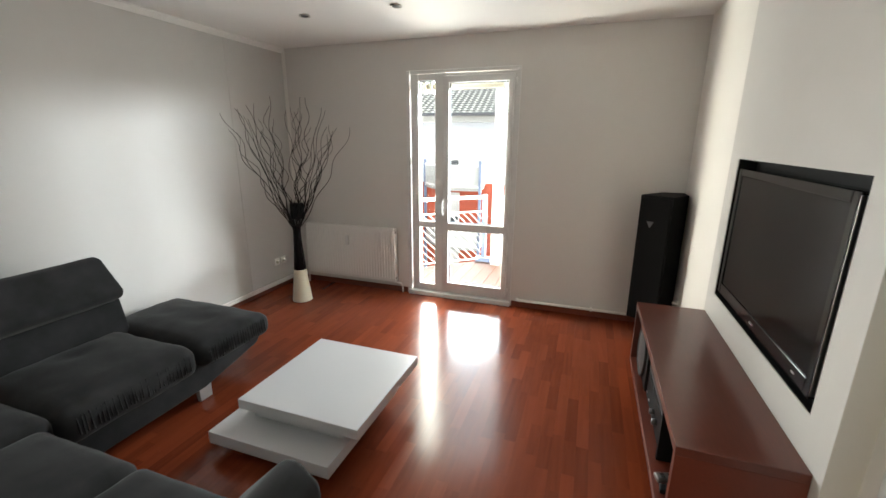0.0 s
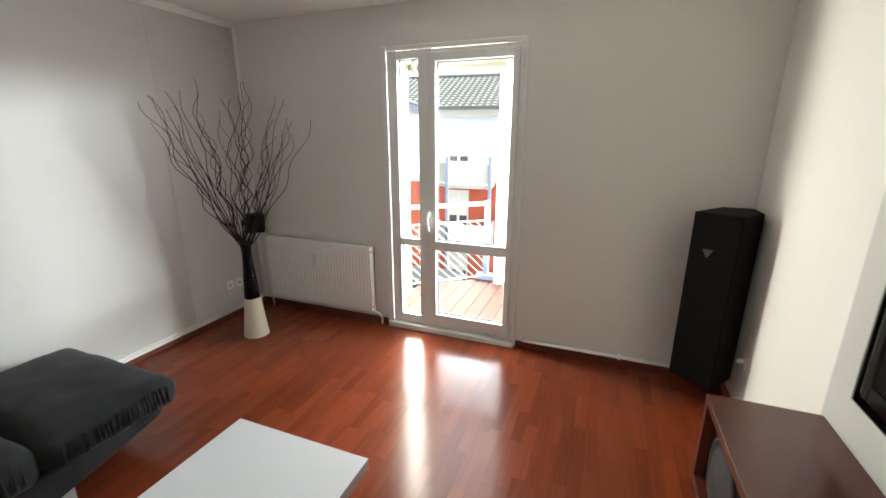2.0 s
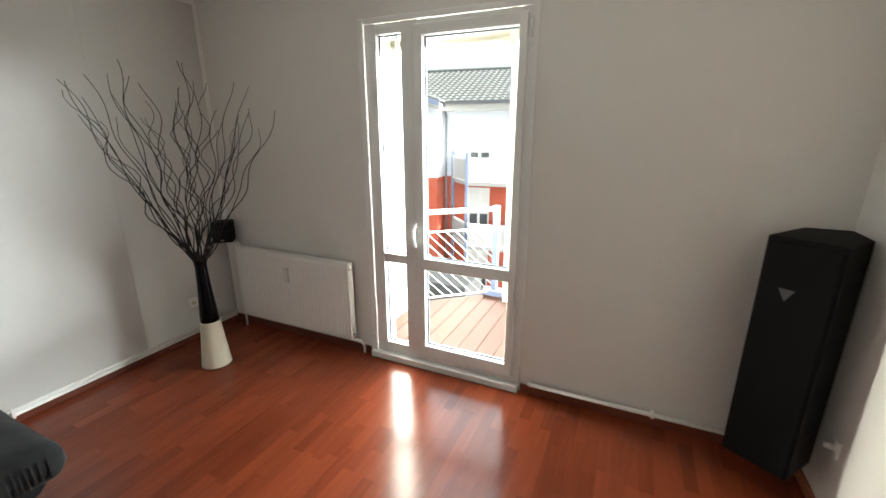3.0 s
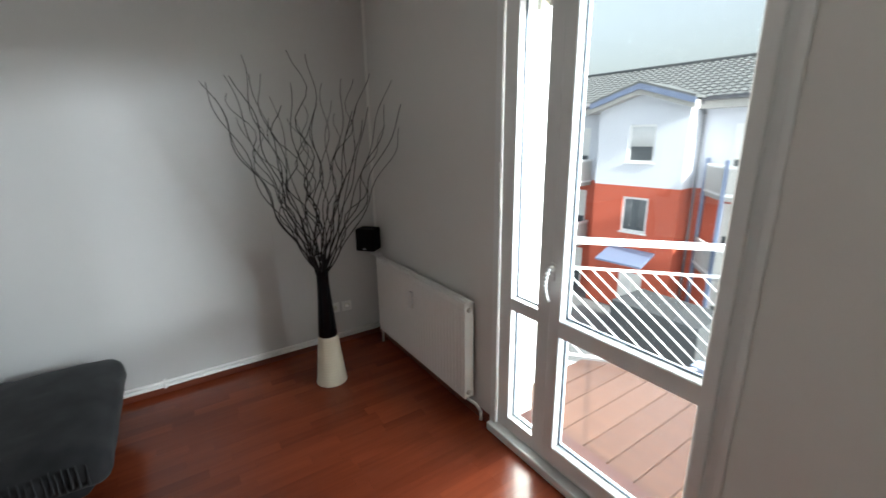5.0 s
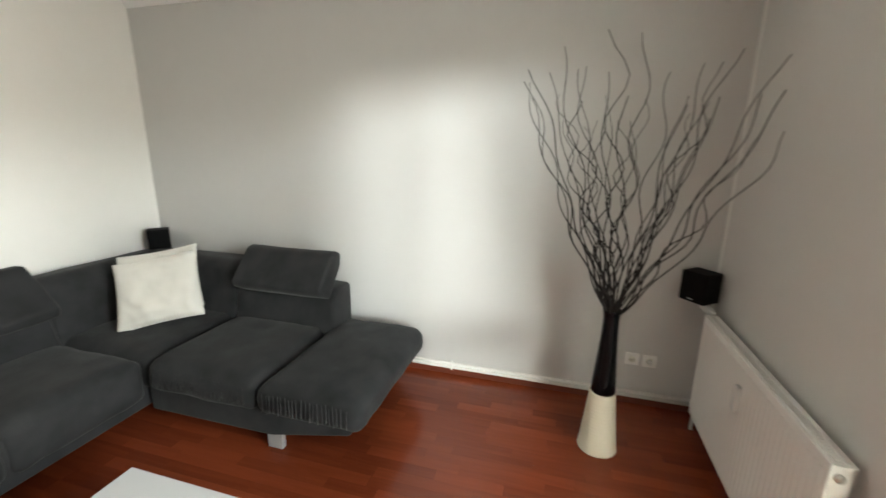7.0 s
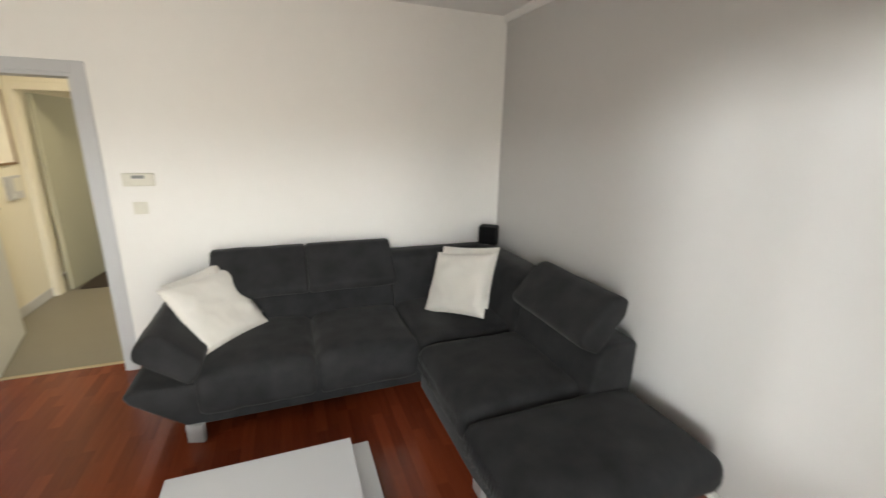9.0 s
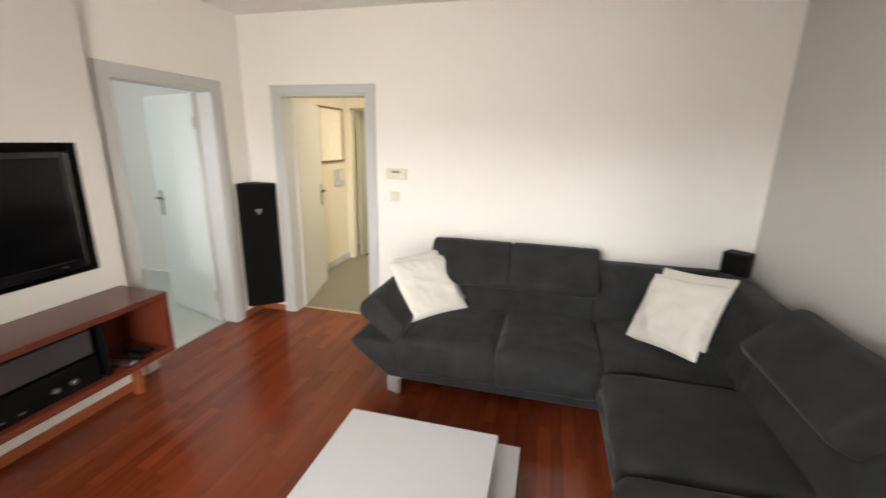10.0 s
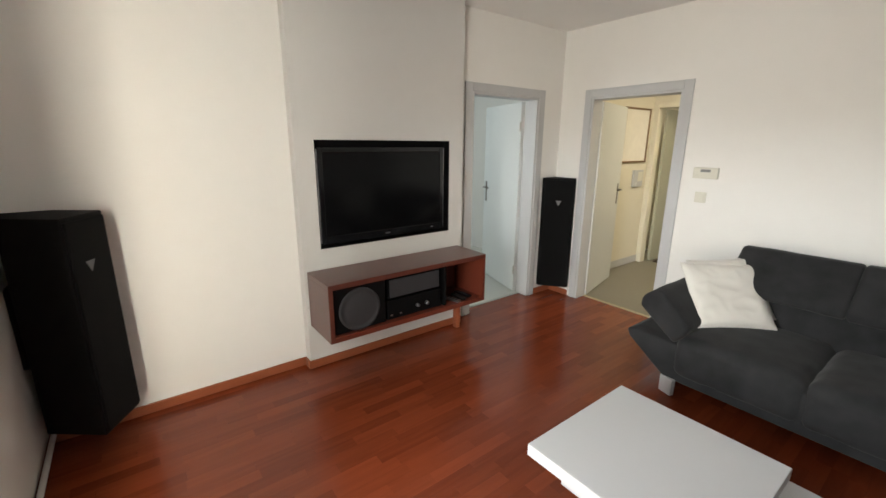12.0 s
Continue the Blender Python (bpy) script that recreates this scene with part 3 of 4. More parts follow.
# wall fittings
th = thing("room_thermostat", "white wall thermostat with a small grey display", "thermostat", at=(2.648, D, 1.347))
part("housing", box(-0.088, 0.088, 0, 0.024, -0.042, 0.042, 0.005), GREY_SWITCH, th)
part("display", box(-0.035, 0.035, 0.022, 0.0255, 0.008, 0.028, 0.001), material("grey_lcd", (0.22, 0.23, 0.22), 0.3), th)
for x in (0.045, 0.062):
    part("button", box(x, x + 0.012, 0.022, 0.027, -0.028, -0.012, 0.002), GREY_SWITCH, th)
sw = thing("light_switch", "cream square light switch", "switch", at=(2.663, D, 1.16))
part("plate", box(-0.041, 0.041, 0, 0.009, -0.041, 0.041, 0.004), GREY_SWITCH, sw)
part("rocker", box(-0.029, 0.029, 0.008, 0.013, -0.029, 0.029, 0.003), GREY_SWITCH, sw)


def socket(x, y, z, rz, plugged=False):
    t = thing("wall_socket", "white wall socket with a cable plugged in" if plugged else "white square wall socket", "socket", "wall sockets", (x, y, z), rz)
    part("plate", box(-0.040, 0.040, -0.010, 0, -0.040, 0.040, 0.004), ENAMEL, t)
    part("insert", moved(lathe([(0.021, 0.004), (0.021, 0.001), (0.024, 0.0)], 20), pose(0, -0.0085, 0, 90, 0, 0)), GREY_SWITCH, t, smooth=True)
    for dx in (-0.009, 0.009):
        part("contact_hole", cyl((dx, -0.0135, 0), (dx, -0.0125, 0), 0.003, n=8), BLACK, t)
    if plugged:
        part("plug", cyl((0, -0.012, 0), (0, -0.045, 0), 0.016, 0.013, n=14), PVC, t, smooth=True)
    return t


socket(0.003, -0.384, 0.309, -90 + 180)
socket(0.003, -0.284, 0.306, -90 + 180, True)
socket(W, -0.345, 0.36, 90 + 180, True)

# ---- soft shapes ----
def soft_box(x0, x1, y0, y1, z0, z1, r, puff=0.0, rough=0.006, n=10, seed=0.0, dimples=()):
    """An upholstered block: rounded, swollen on top, slightly uneven, with buttoned dimples."""
    bm = bmesh.new()
    bmesh.ops.create_cube(bm, size=2)
    bmesh.ops.subdivide_edges(bm, edges=bm.edges[:], cuts=n, use_grid_fill=True)
    h = Vector(((x1 - x0) / 2, (y1 - y0) / 2, (z1 - z0) / 2))
    c = Vector(((x0 + x1) / 2, (y0 + y1) / 2, (z0 + z1) / 2))
    rr = min(r, h.x, h.y, h.z)
    for v in bm.verts:
        u = v.co.copy()
        q = Vector((math.copysign(abs(u.x) ** 0.75, u.x) * h.x, math.copysign(abs(u.y) ** 0.75, u.y) * h.y, math.copysign(abs(u.z) ** 0.75, u.z) * h.z))
        inner = Vector((max(-h.x + rr, min(h.x - rr, q.x)), max(-h.y + rr, min(h.y - rr, q.y)), max(-h.z + rr, min(h.z - rr, q.z))))
        d = q - inner
        if d.length > 1e-9:
            q = inner + d.normalized() * rr
        if q.z > 0:
            q.z += puff * (1 - min(1, abs(u.x)) ** 2.4) * (1 - min(1, abs(u.y)) ** 2.4)
        p = q + c
        w = noise.noise(p * 7 + Vector((seed, 0, 0))) + 0.5 * noise.noise(p * 19 + Vector((0, seed, 0)))
        if d.length > 1e-9:
            p += d.normalized() * rough * w
        for dx, dy in dimples:
            e = (p.x - dx) ** 2 + (p.y - dy) ** 2
            if u.z > 0.5:
                p.z -= 0.022 * math.exp(-e / 0.0022)
        v.co = p
    return bm


def soft_prism(points, axis, a, b, r=0.03, cuts=10, rough=0.005, seed=0.0):
    """A rounded, upholstered prism."""
    bm = prism(points, axis, a, b, r, 4)
    i = "xyz".index(axis)
    for k in range(1, cuts):
        co, no = [0, 0, 0], [0, 0, 0]
        co[i], no[i] = a + (b - a) * k / cuts, 1
        bmesh.ops.bisect_plane(bm, geom=bm.verts[:] + bm.edges[:] + bm.faces[:], plane_co=co, plane_no=no)
    for v in bm.verts:
        v.co += Vector([rough * noise.noise(v.co * 6 + Vector((seed + k * 9, 0, 0))) for k in range(3)])
    return bm


# ---- corner sofa ----
sofa = thing("corner_sofa", "large anthracite velour corner sofa with adjustable headrests and angled armrest", "sofa")
part("seat_frame", soft_prism([(0.10, 0.095), (2.35, 0.095), (2.60, 0.285), (2.625, 0.335), (2.585, 0.36), (2.31, 0.345), (0.10, 0.33)], "y", -3.97, -3.11, 0.018, 8), VELOUR, sofa, smooth=True)
part("seat_frame", soft_prism([(-3.08, 0.085), (-2.27, 0.085), (-1.81, 0.185), (-1.765, 0.23), (-1.775, 0.27), (-3.08, 0.27)], "x", 0.14, 1.035, 0.016, 8), VELOUR, sofa, smooth=True)
SEATS = (
    ("seat_cushion", (1.66, 2.305, -3.80, -3.085, 0.14, 0.405), 0.06, 0.030, ()),
    ("seat_cushion", (1.03, 1.668, -3.80, -3.085, 0.14, 0.405), 0.06, 0.030, ()),
    ("corner_cushion", (0.33, 1.04, -3.80, -3.04, 0.20, 0.420), 0.06, 0.022, ()),
    ("seat_cushion", (0.34, 1.075, -3.050, -2.308, 0.225, 0.410), 0.065, 0.038, ((0.82, -2.68), (0.57, -2.68))),
    ("chaise_cushion", (0.13, 1.095, -2.315, -1.705, 0.235, 0.400), 0.07, 0.034, ((0.78, -2.01), (0.47, -2.01))),
)
for k, (nm, b, r, pf, dm) in enumerate(SEATS):
    part(nm, soft_box(*b, r, pf, 0.007, 18, k * 3.7, dm), VELOUR, sofa, smooth=True)
# gathered seams along the front edges of the cushions
rnd = random.Random(3)
for x, y0, y1, z0, z1 in ((1.103, -2.25, -1.77, 0.270, 0.385), (1.083, -2.98, -2.37, 0.270, 0.385)):
    bm = bmesh.new()
    y = y0
    while y < y1:
        r = rnd.uniform(0.0035, 0.0060)
        cyl((x - 0.004, y, z0 + rnd.uniform(0, 0.02)), (x - 0.012, y + rnd.uniform(-0.004, 0.004), z1 + rnd.uniform(-0.02, 0.0)), r, r * 0.5, 6, bm=bm)
        y += rnd.uniform(0.013, 0.030)
    tagged(part("gathering", bm, VELOUR, sofa, smooth=True), kind="stuff")
# backrests along both walls, with the raised corner
part("backrest", soft_prism([(-3.70, 0.38), (-3.76, 0.64), (-3.83, 0.68), (-3.98, 0.68), (-3.98, 0.12), (-3.74, 0.12)], "x", 1.04, 2.27, 0.03, 12, seed=1), VELOUR, sofa, smooth=True)
part("backrest", soft_prism([(-3.70, 0.38), (-3.79, 0.74), (-3.86, 0.79), (-3.98, 0.79), (-3.98, 0.12), (-3.74, 0.12)], "x", 0.12, 1.045, 0.03, 8, seed=2), VELOUR, sofa, smooth=True)
part("backrest", soft_prism([(0.42, 0.36), (0.36, 0.62), (0.30, 0.665), (0.12, 0.665), (0.12, 0.12), (0.40, 0.12)], "y", -3.02, -2.258, 0.03, 10, seed=3), VELOUR, sofa, smooth=True)
part("backrest", soft_prism([(0.42, 0.36), (0.34, 0.74), (0.28, 0.79), (0.12, 0.79), (0.12, 0.12), (0.40, 0.12)], "y", -3.90, -3.015, 0.03, 8, seed=4), VELOUR, sofa, smooth=True)
for x0, x1 in ((1.657, 2.272), (1.037, 1.656)):
    part("headrest", soft_prism([(-3.66, 0.59), (-3.76, 0.575), (-3.985, 0.825), (-3.97, 0.875), (-3.885, 0.880), (-3.645, 0.65)], "x", x0, x1, 0.022, 8, seed=x0), VELOUR, sofa, smooth=True)
part("headrest", soft_prism([(0.455, 0.655), (0.35, 0.60), (0.195, 0.80), (0.185, 0.88), (0.245, 0.905), (0.30, 0.895), (0.475, 0.70)], "y", -2.965, -2.290, 0.022, 8, seed=7), VELOUR, sofa, smooth=True)
part("armrest", soft_prism([(2.315, 0.345), (2.555, 0.535), (2.545, 0.60), (2.47, 0.665), (2.415, 0.655), (2.235, 0.47), (2.26, 0.40)], "y", -3.93, -3.095, 0.025, 8, seed=9), VELOUR, sofa, smooth=True)


def sofa_leg(x, y, rz):
    bm = prism([(-0.044, 0.0), (0.044, 0.0), (0.046, 0.110), (-0.046, 0.110)], "y", -0.016, 0.016, 0.003)
    bmesh.ops.transform(bm, matrix=pose(x, y, 0, 0, 0, rz), verts=bm.verts[:])
    part("leg", bm, ALU, sofa, "flat brushed metal leg")


sofa_leg(2.318, -3.110, -18)
sofa_leg(1.000, -2.262, 90)
sofa_leg(2.30, -3.90, 0)
sofa_leg(0.20, -2.08, 90)


def pillow(corners, w, h, t, seed, label):
    """A satin cushion on four corner places: top left, top right, bottom right, bottom left."""
    tl, tr, br, bl = [Vector(c) for c in corners]
    c = (tl + tr + br + bl) / 4
    ux = ((tr + br) - (tl + bl)).normalized()
    uy = ((tl + tr) - (bl + br))
    uy = (uy - ux * uy.dot(ux)).normalized()
    uz = ux.cross(uy)
    bm = bmesh.new()
    bmesh.ops.create_grid(bm, x_segments=40, y_segments=40, size=1)
    back = bm.copy()
    for b2, s in ((bm, 1), (back, -1)):
        for v in b2.verts:
            x, y = v.co.x, v.co.y
            e = max(0.0, (1 - x ** 4) * (1 - y ** 4)) ** 0.5
            pinch = 1 - 0.055 * ((1 - x * x) * abs(y) ** 3 + (1 - y * y) * abs(x) ** 3)
            fold = abs(noise.noise(Vector((x * 1.1 + y * 2.4 + seed, x * 2.0 - y * 0.6, s * 3 + seed))))
            wr = 0.014 * noise.noise(Vector((x * 2.2 + seed, y * 2.2, s))) + 0.011 * (0.35 - fold) + 0.0025 * noise.noise(Vector((x * 5, y * 2.0 + seed, s * 2)))
            v.co = Vector((x * pinch * w / 2, y * pinch * h / 2, s * (t / 2 * e) + wr * (0.25 + e)))
        if s < 0:
            bmesh.ops.reverse_faces(b2, faces=b2.faces[:])
    join(bm, back)
    bmesh.ops.remove_doubles(bm, verts=bm.verts[:], dist=0.0005)
    m = Matrix((ux, uy, uz)).transposed().to_4x4()
    m.translation = c
    t_ob = tagged(new("throw_pillow"), label, "pillow", "satin throw pillows")
    t_ob.matrix_basis = m
    part("cover", bm, SATIN, t_ob, smooth=True)
    ring = bmesh.new()
    pts = []
    for k in range(48):
        a = k / 48 * 4
        s_, f = int(a), a - int(a)
        cx, cy = [(-1 + 2 * f, -1), (1, -1 + 2 * f), (1 - 2 * f, 1), (-1, 1 - 2 * f)][s_]
        pinch = 1 - 0.055 * ((1 - cx * cx) * abs(cy) ** 3 + (1 - cy * cy) * abs(cx) ** 3)
        pts.append(Vector((cx * pinch * w / 2, cy * pinch * h / 2, 0.0)))
    for p, q in zip(pts, pts[1:] + pts[:1]):
        cyl(p, q, 0.004, n=6, bm=ring)
    part("piping", ring, SATIN, t_ob, smooth=True)
    return t_ob


pillow([(2.490, -3.468, 0.768), (2.160, -3.840, 0.770), (1.945, -3.640, 0.436), (2.262, -3.262, 0.438)], 0.49, 0.46, 0.11, 1.0, "cream satin throw pillow leaning on the sofa armrest")
pillow([(2.475, -3.53, 0.765), (2.190, -3.87, 0.805), (1.985, -3.72, 0.476), (2.260, -3.38, 0.450)], 0.445, 0.44, 0.09, 4.0, "second cream satin pillow tucked behind another by the armrest")
pillow([(0.710, -3.670, 0.800), (0.438, -3.255, 0.885), (0.602, -3.060, 0.515), (0.874, -3.490, 0.430)], 0.50, 0.455, 0.11, 7.0, "cream satin throw pillow leaning in the sofa corner")
pillow([(0.655, -3.715, 0.838), (0.375, -3.305, 0.910), (0.540, -3.120, 0.545), (0.815, -3.535, 0.470)], 0.48, 0.44, 0.08, 9.0, "second cream satin pillow tucked behind another in the corner")

# ---- coffee table ----
table = thing("coffee_table", "low white lacquered coffee table of two offset square slabs", "coffee table")
part("tabletop", box(1.565, 2.310, -2.510, -1.752, 0.226, 0.283, 0.003), LACQUER, table)
part("core", box(1.60, 2.18, -2.44, -1.90, 0.140, 0.226, 0.002), LACQUER, table)
part("lower_slab", box(1.462, 2.212, -2.632, -1.880, 0.070, 0.140, 0.003), LACQUER, table)
part("plinth", box(1.54, 2.13, -2.55, -1.96, 0.0, 0.070, 0.002), LACQUER, table)

# ---- media cabinet ----
cab = thing("media_cabinet", "dark mahogany open media cabinet fixed under the television", "cabinet")
X0, X1, Y0, Y1, Z0, Z1 = 3.608, CX - 0.001, -2.692, -1.393, 0.325, 0.712
part("top", box(X0, X1, Y0, Y1, Z1 - 0.034, Z1, 0.002), CAB_WOOD, cab)
part("bottom", box(X0, X1, Y0 + 0.03, Y1 - 0.03, Z0, Z0 + 0.034, 0.002), CAB_EDGE, cab)
part("side", box(X0 + .001, X1, Y0, Y0 + 0.03, Z0, Z1 - 0.034, 0.002), CAB_EDGE, cab)
part("side", box(X0 + .001, X1, Y1 - 0.03, Y1, Z0, Z1 - 0.034, 0.002), CAB_WOOD, cab)
part("back", box(X1 - 0.012, X1 - 0.001, Y0 + 0.03, Y1 - 0.03, Z0 + 0.034, Z1 - 0.034), CAB_EDGE, cab)
part("divider", box(X0 + 0.03, X1 - 0.012, -2.325, -2.305, Z0 + 0.034, Z1 - 0.034, 0.002), BLACK, cab)
part("foot", box(X0 + 0.26, X0 + 0.31, Y0 + 0.035, Y0 + 0.075, 0.0, Z0, 0.003), SKIRT, cab)
sub = thing("subwoofer", "black subwoofer with a large round grey driver in the cabinet", "loudspeaker")
part("body", box(X0 + 0.035, X1 - 0.02, -1.805, -1.412, Z0 + 0.035, Z1 - 0.04, 0.006), BLACK, sub)
drv = moved(lathe([(0.145, 0.0), (0.145, 0.010), (0.132, 0.014), (0.124, 0.006), (0.10, 0.011), (0.05, 0.017), (0.002, 0.019)], 40), pose(X0 + 0.036, -1.612, 0.505, 0, -90, 0))
part("driver", drv, GREY_CONE, sub, "round dark grey speaker grille", smooth=True)
cen = thing("centre_speaker", "black centre loudspeaker on top of the receiver", "loudspeaker")
part("body", box(X0 + 0.05, X1 - 0.05, -2.275, -1.835, 0.512, 0.655, 0.005), BLACK, cen)
part("grille", box(X0 + 0.042, X0 + 0.052, -2.265, -1.845, 0.520, 0.648, 0.004), GREY_CONE, cen, "dark grey cloth grille")
rec = thing("av_receiver", "black receiver with two dull grey knobs", "receiver")
part("body", box(X0 + 0.045, X1 - 0.03, -2.285, -1.825, Z0 + 0.036, 0.500, 0.004), BLACK, rec)
for y, r in ((-2.07, 0.014), (-2.15, 0.015)):
    part("knob", cyl((X0 + 0.046, y, 0.42), (X0 + 0.026, y, 0.42), r, r * 0.92, 20), PEWTER, rec, smooth=True)
for y in (-1.855, -1.93):
    part("button", box(X0 + 0.041, X0 + 0.047, y - 0.008, y + 0.008, 0.388, 0.396, 0.001), SILVER, rec)
for x, y, a, lb in ((X0 + 0.09, -2.42, 14, "slim silver and black remote control on the cabinet floor"), (X0 + 0.10, -2.50, -6, "black remote control on the cabinet floor"), (X0 + 0.13, -2.57, 8, "small grey remote control on the cabinet floor")):
    t = thing("remote_control", lb, "remote control", "remote controls", (x, y, Z0 + 0.035), a)
    part("body", box(-0.08, 0.08, -0.022, 0.022, 0, 0.018, 0.006), BLACK if a != 14 else SILVER, t)
    for i in range(4):
        for j in (-0.010, 0.004):
            part("key", box(-0.06 + i * 0.03, -0.045 + i * 0.03, j, j + 0.008, 0.017, 0.020, 0.001), GREY_CONE, t)

# ---- television ----
tv = thing("television", "large black flat television set into the wall recess", "television")
TX, TA, TB, TC, TD = 3.975, -2.545, -1.518, 0.876, 1.526
part("housing", box(TX + 0.010, 4.040, TA, TB, TC, TD, 0.008), BLACK_GLOSS, tv)
bm = box(TX, TX + 0.0105, TA, TA + 0.036, TC, TD, 0.004)
box(TX, TX + 0.0105, TB - 0.036, TB, TC, TD, 0.004, bm=bm)
box(TX, TX + 0.0105, TA + 0.036, TB - 0.036, TD - 0.036, TD, 0.004, bm=bm)
box(TX, TX + 0.0105, TA + 0.036, TB - 0.036, TC, TC + 0.056, 0.004, bm=bm)
part("bezel", bm, BLACK_GLOSS, tv)
part("screen", box(TX + 0.005, TX + 0.010, TA + 0.035, TB - 0.035, TC + 0.055, TD - 0.035), SCREEN, tv)
for y in (TA - 0.003, TB):
    part("edge_strip", box(TX + 0.002, TX + 0.016, y, y + 0.003, TC + 0.012, TD - 0.010, 0.001), SILVER, tv, "thin silver edge")
part("logo_bar", box(TX - 0.002, TX + 0.0005, -2.045, -2.005, TC + 0.024, TC + 0.032), SILVER, tv)
part("indicator", box(TX - 0.002, TX + 0.0005, -2.44, -2.42, TC + 0.026, TC + 0.031), SILVER, tv)
part("wall_mount", box(4.035, W, -2.3, -1.8, 1.0, 1.4, 0.003), BLACK, tv)

# ---- tower loudspeakers ----
def tower(outline, z0, z1, logo, normal, label, grp):
    t = tagged(new("tower_loudspeaker"), label, "loudspeaker", grp)
    part("cabinet", prism(outline, "z", z0, z1, 0.006, 2), BLACK, t)
    a, b = Vector((*outline[1], 0)), Vector((*outline[2], 0))
    u = (b - a).normalized()
    n = Vector((u.y, -u.x, 0))
    if n.dot(Vector((-1, -1 if outline[1][1] > -2 else 1, 0))) < 0:
        n = -n
    pts = [a + u * 0.01, b - u * 0.01, b - u * 0.01 + n * 0.012, a + u * 0.01 + n * 0.012]
    part("grille", prism([(p.x, p.y) for p in pts], "z", z0 + 0.02, z1 - 0.02, 0.004, 2), BLACK_CLOTH, t, "black cloth grille")
    L = (b - a).length
    c = a + u * (L * logo[0]) + n * 0.0135
    tri = bmesh.new()
    for off in (0, 0.003):
        for du, dz in ((-0.028, 0.022), (0.028, 0.022), (0.0, -0.030)):
            tri.verts.new(c + u * du + n * off + Vector((0, 0, logo[1] + dz)))
    tri.verts.ensure_lookup_table()
    v = tri.verts
    for f in ((0, 1, 2), (3, 4, 5), (0, 1, 4, 3), (1, 2, 5, 4), (2, 0, 3, 5)):
        tri.faces.new([v[i] for i in f])
    bmesh.ops.recalc_face_normals(tri, faces=tri.faces[:])
    part("badge", tri, PEWTER, t, "small silver triangular badge")
    part("wall_bracket", box(*BR[grp]), BLACK, t) if grp in BR else None
    return t


BR = {}
t = tower([(3.860, -0.030), (3.678, -0.262), (3.900, -0.400), (4.036, -0.215), (4.036, -0.030)], 0.16, 1.232, (0.41, 1.000), 1, "tall black tower loudspeaker mounted across the window corner", "tower loudspeakers")
part("wall_bracket", box(3.90, 4.00, -0.034, 0, 0.5, 0.9, 0.004), BLACK, t)
t = tower([(4.038, -3.845), (3.998, -3.835), (3.772, -4.012), (3.790, -4.055), (4.038, -4.055)], 0.105, 1.228, (0.5, 0.985), 1, "tall black tower loudspeaker mounted in the corner between two doors", "tower loudspeakers")
part("wall_bracket", box(3.95, 4.0, D, -4.04, 0.5, 0.9, 0.004), BLACK, t)


def cube_speaker(x, y, z, rz, corner, label):
    t = tagged(new("satellite_speaker"), label, "loudspeaker", "satellite speakers")
    t.matrix_basis = pose(x, y, z, 0, 0, rz)
    part("body", box(-0.075, 0.075, -0.06, 0.07, -0.085, 0.085, 0.008), BLACK, t)
    part("grille", box(-0.068, 0.068, -0.068, -0.058, -0.078, 0.078, 0.006), BLACK_CLOTH, t)
    part("logo_bar", box(-0.015, 0.015, -0.0695, -0.0675, -0.066, -0.060), SILVER, t)
    part("wall_bracket", cyl((0, 0.06, 0), (0, corner, 0), 0.012, n=12), BLACK, t, smooth=True)
    return t


cube_speaker(0.125, -0.115, 0.855, 40, 0.155, "small black cube loudspeaker on a corner bracket above the radiator")
cube_speaker(0.165, -3.905, 0.850, 140, 0.20, "small black cube loudspeaker on a corner bracket above the sofa")

# ---- radiator ----
rad = thing("radiator", "white ribbed panel radiator under no sill beside the balcony door", "radiator")
RX0, RX1, RY0, RZ0, RZ1 = 0.215, 1.345, -0.102, 0.132, 0.726
bm = box(RX0, RX1, RY0 + 0.006, RY0 + 0.020, RZ0, RZ1, 0.004)
n = 33
for k in range(n):
    x = RX0 + 0.03 + (RX1 - RX0 - 0.06) * k / (n - 1)
    part("rib", box(x - 0.0085, x + 0.0085, RY0 + 0.001, RY0 + 0.0075, RZ0 + 0.03, RZ1 - 0.03, 0.003, 1), ENAMEL, rad)
part("front_panel", bm, ENAMEL, rad)
part("rear_panel", box(RX0, RX1, -0.045, -0.03, RZ0, RZ1, 0.004), ENAMEL, rad)
for x in (RX0, RX1 - 0.004):
    part("end_cap", box(x, x + 0.004, RY0 + 0.012, -0.032, RZ0 + 0.005, RZ1 - 0.002, 0.001), ENAMEL, rad)
bm = box(RX0 + 0.01, RX1 - 0.01, RY0 + 0.020, RY0 + 0.026, RZ1 - 0.006, RZ1 + 0.002)
box(RX0 + 0.01, RX1 - 0.01, -0.051, -0.045, RZ1 - 0.006, RZ1 + 0.002, bm=bm)
for k in range(70):
    x = RX0 + 0.015 + (RX1 - RX0 - 0.03) * k / 69
    box(x - 0.003, x + 0.003, RY0 + 0.026, -0.051, RZ1 - 0.006, RZ1, bm=bm)
part("top_grille", bm, ENAMEL, rad)
for z in (RZ0 + 0.04, RZ1 - 0.04):
    part("plug", cyl((RX1, -0.07, z), (RX1 + 0.008, -0.07, z), 0.014, n=16), CHROME, rad, smooth=True)
part("heat_meter", box(0.748, 0.785, RY0 - 0.022, RY0, 0.509, 0.624, 0.004), PVC, rad, "small white heat meter")
part("valve", cyl((RX0 - 0.01, -0.07, 0.742), (RX0 - 0.10, -0.085, 0.742), 0.021, 0.017, 18), PVC, rad, "white thermostat valve", smooth=True)
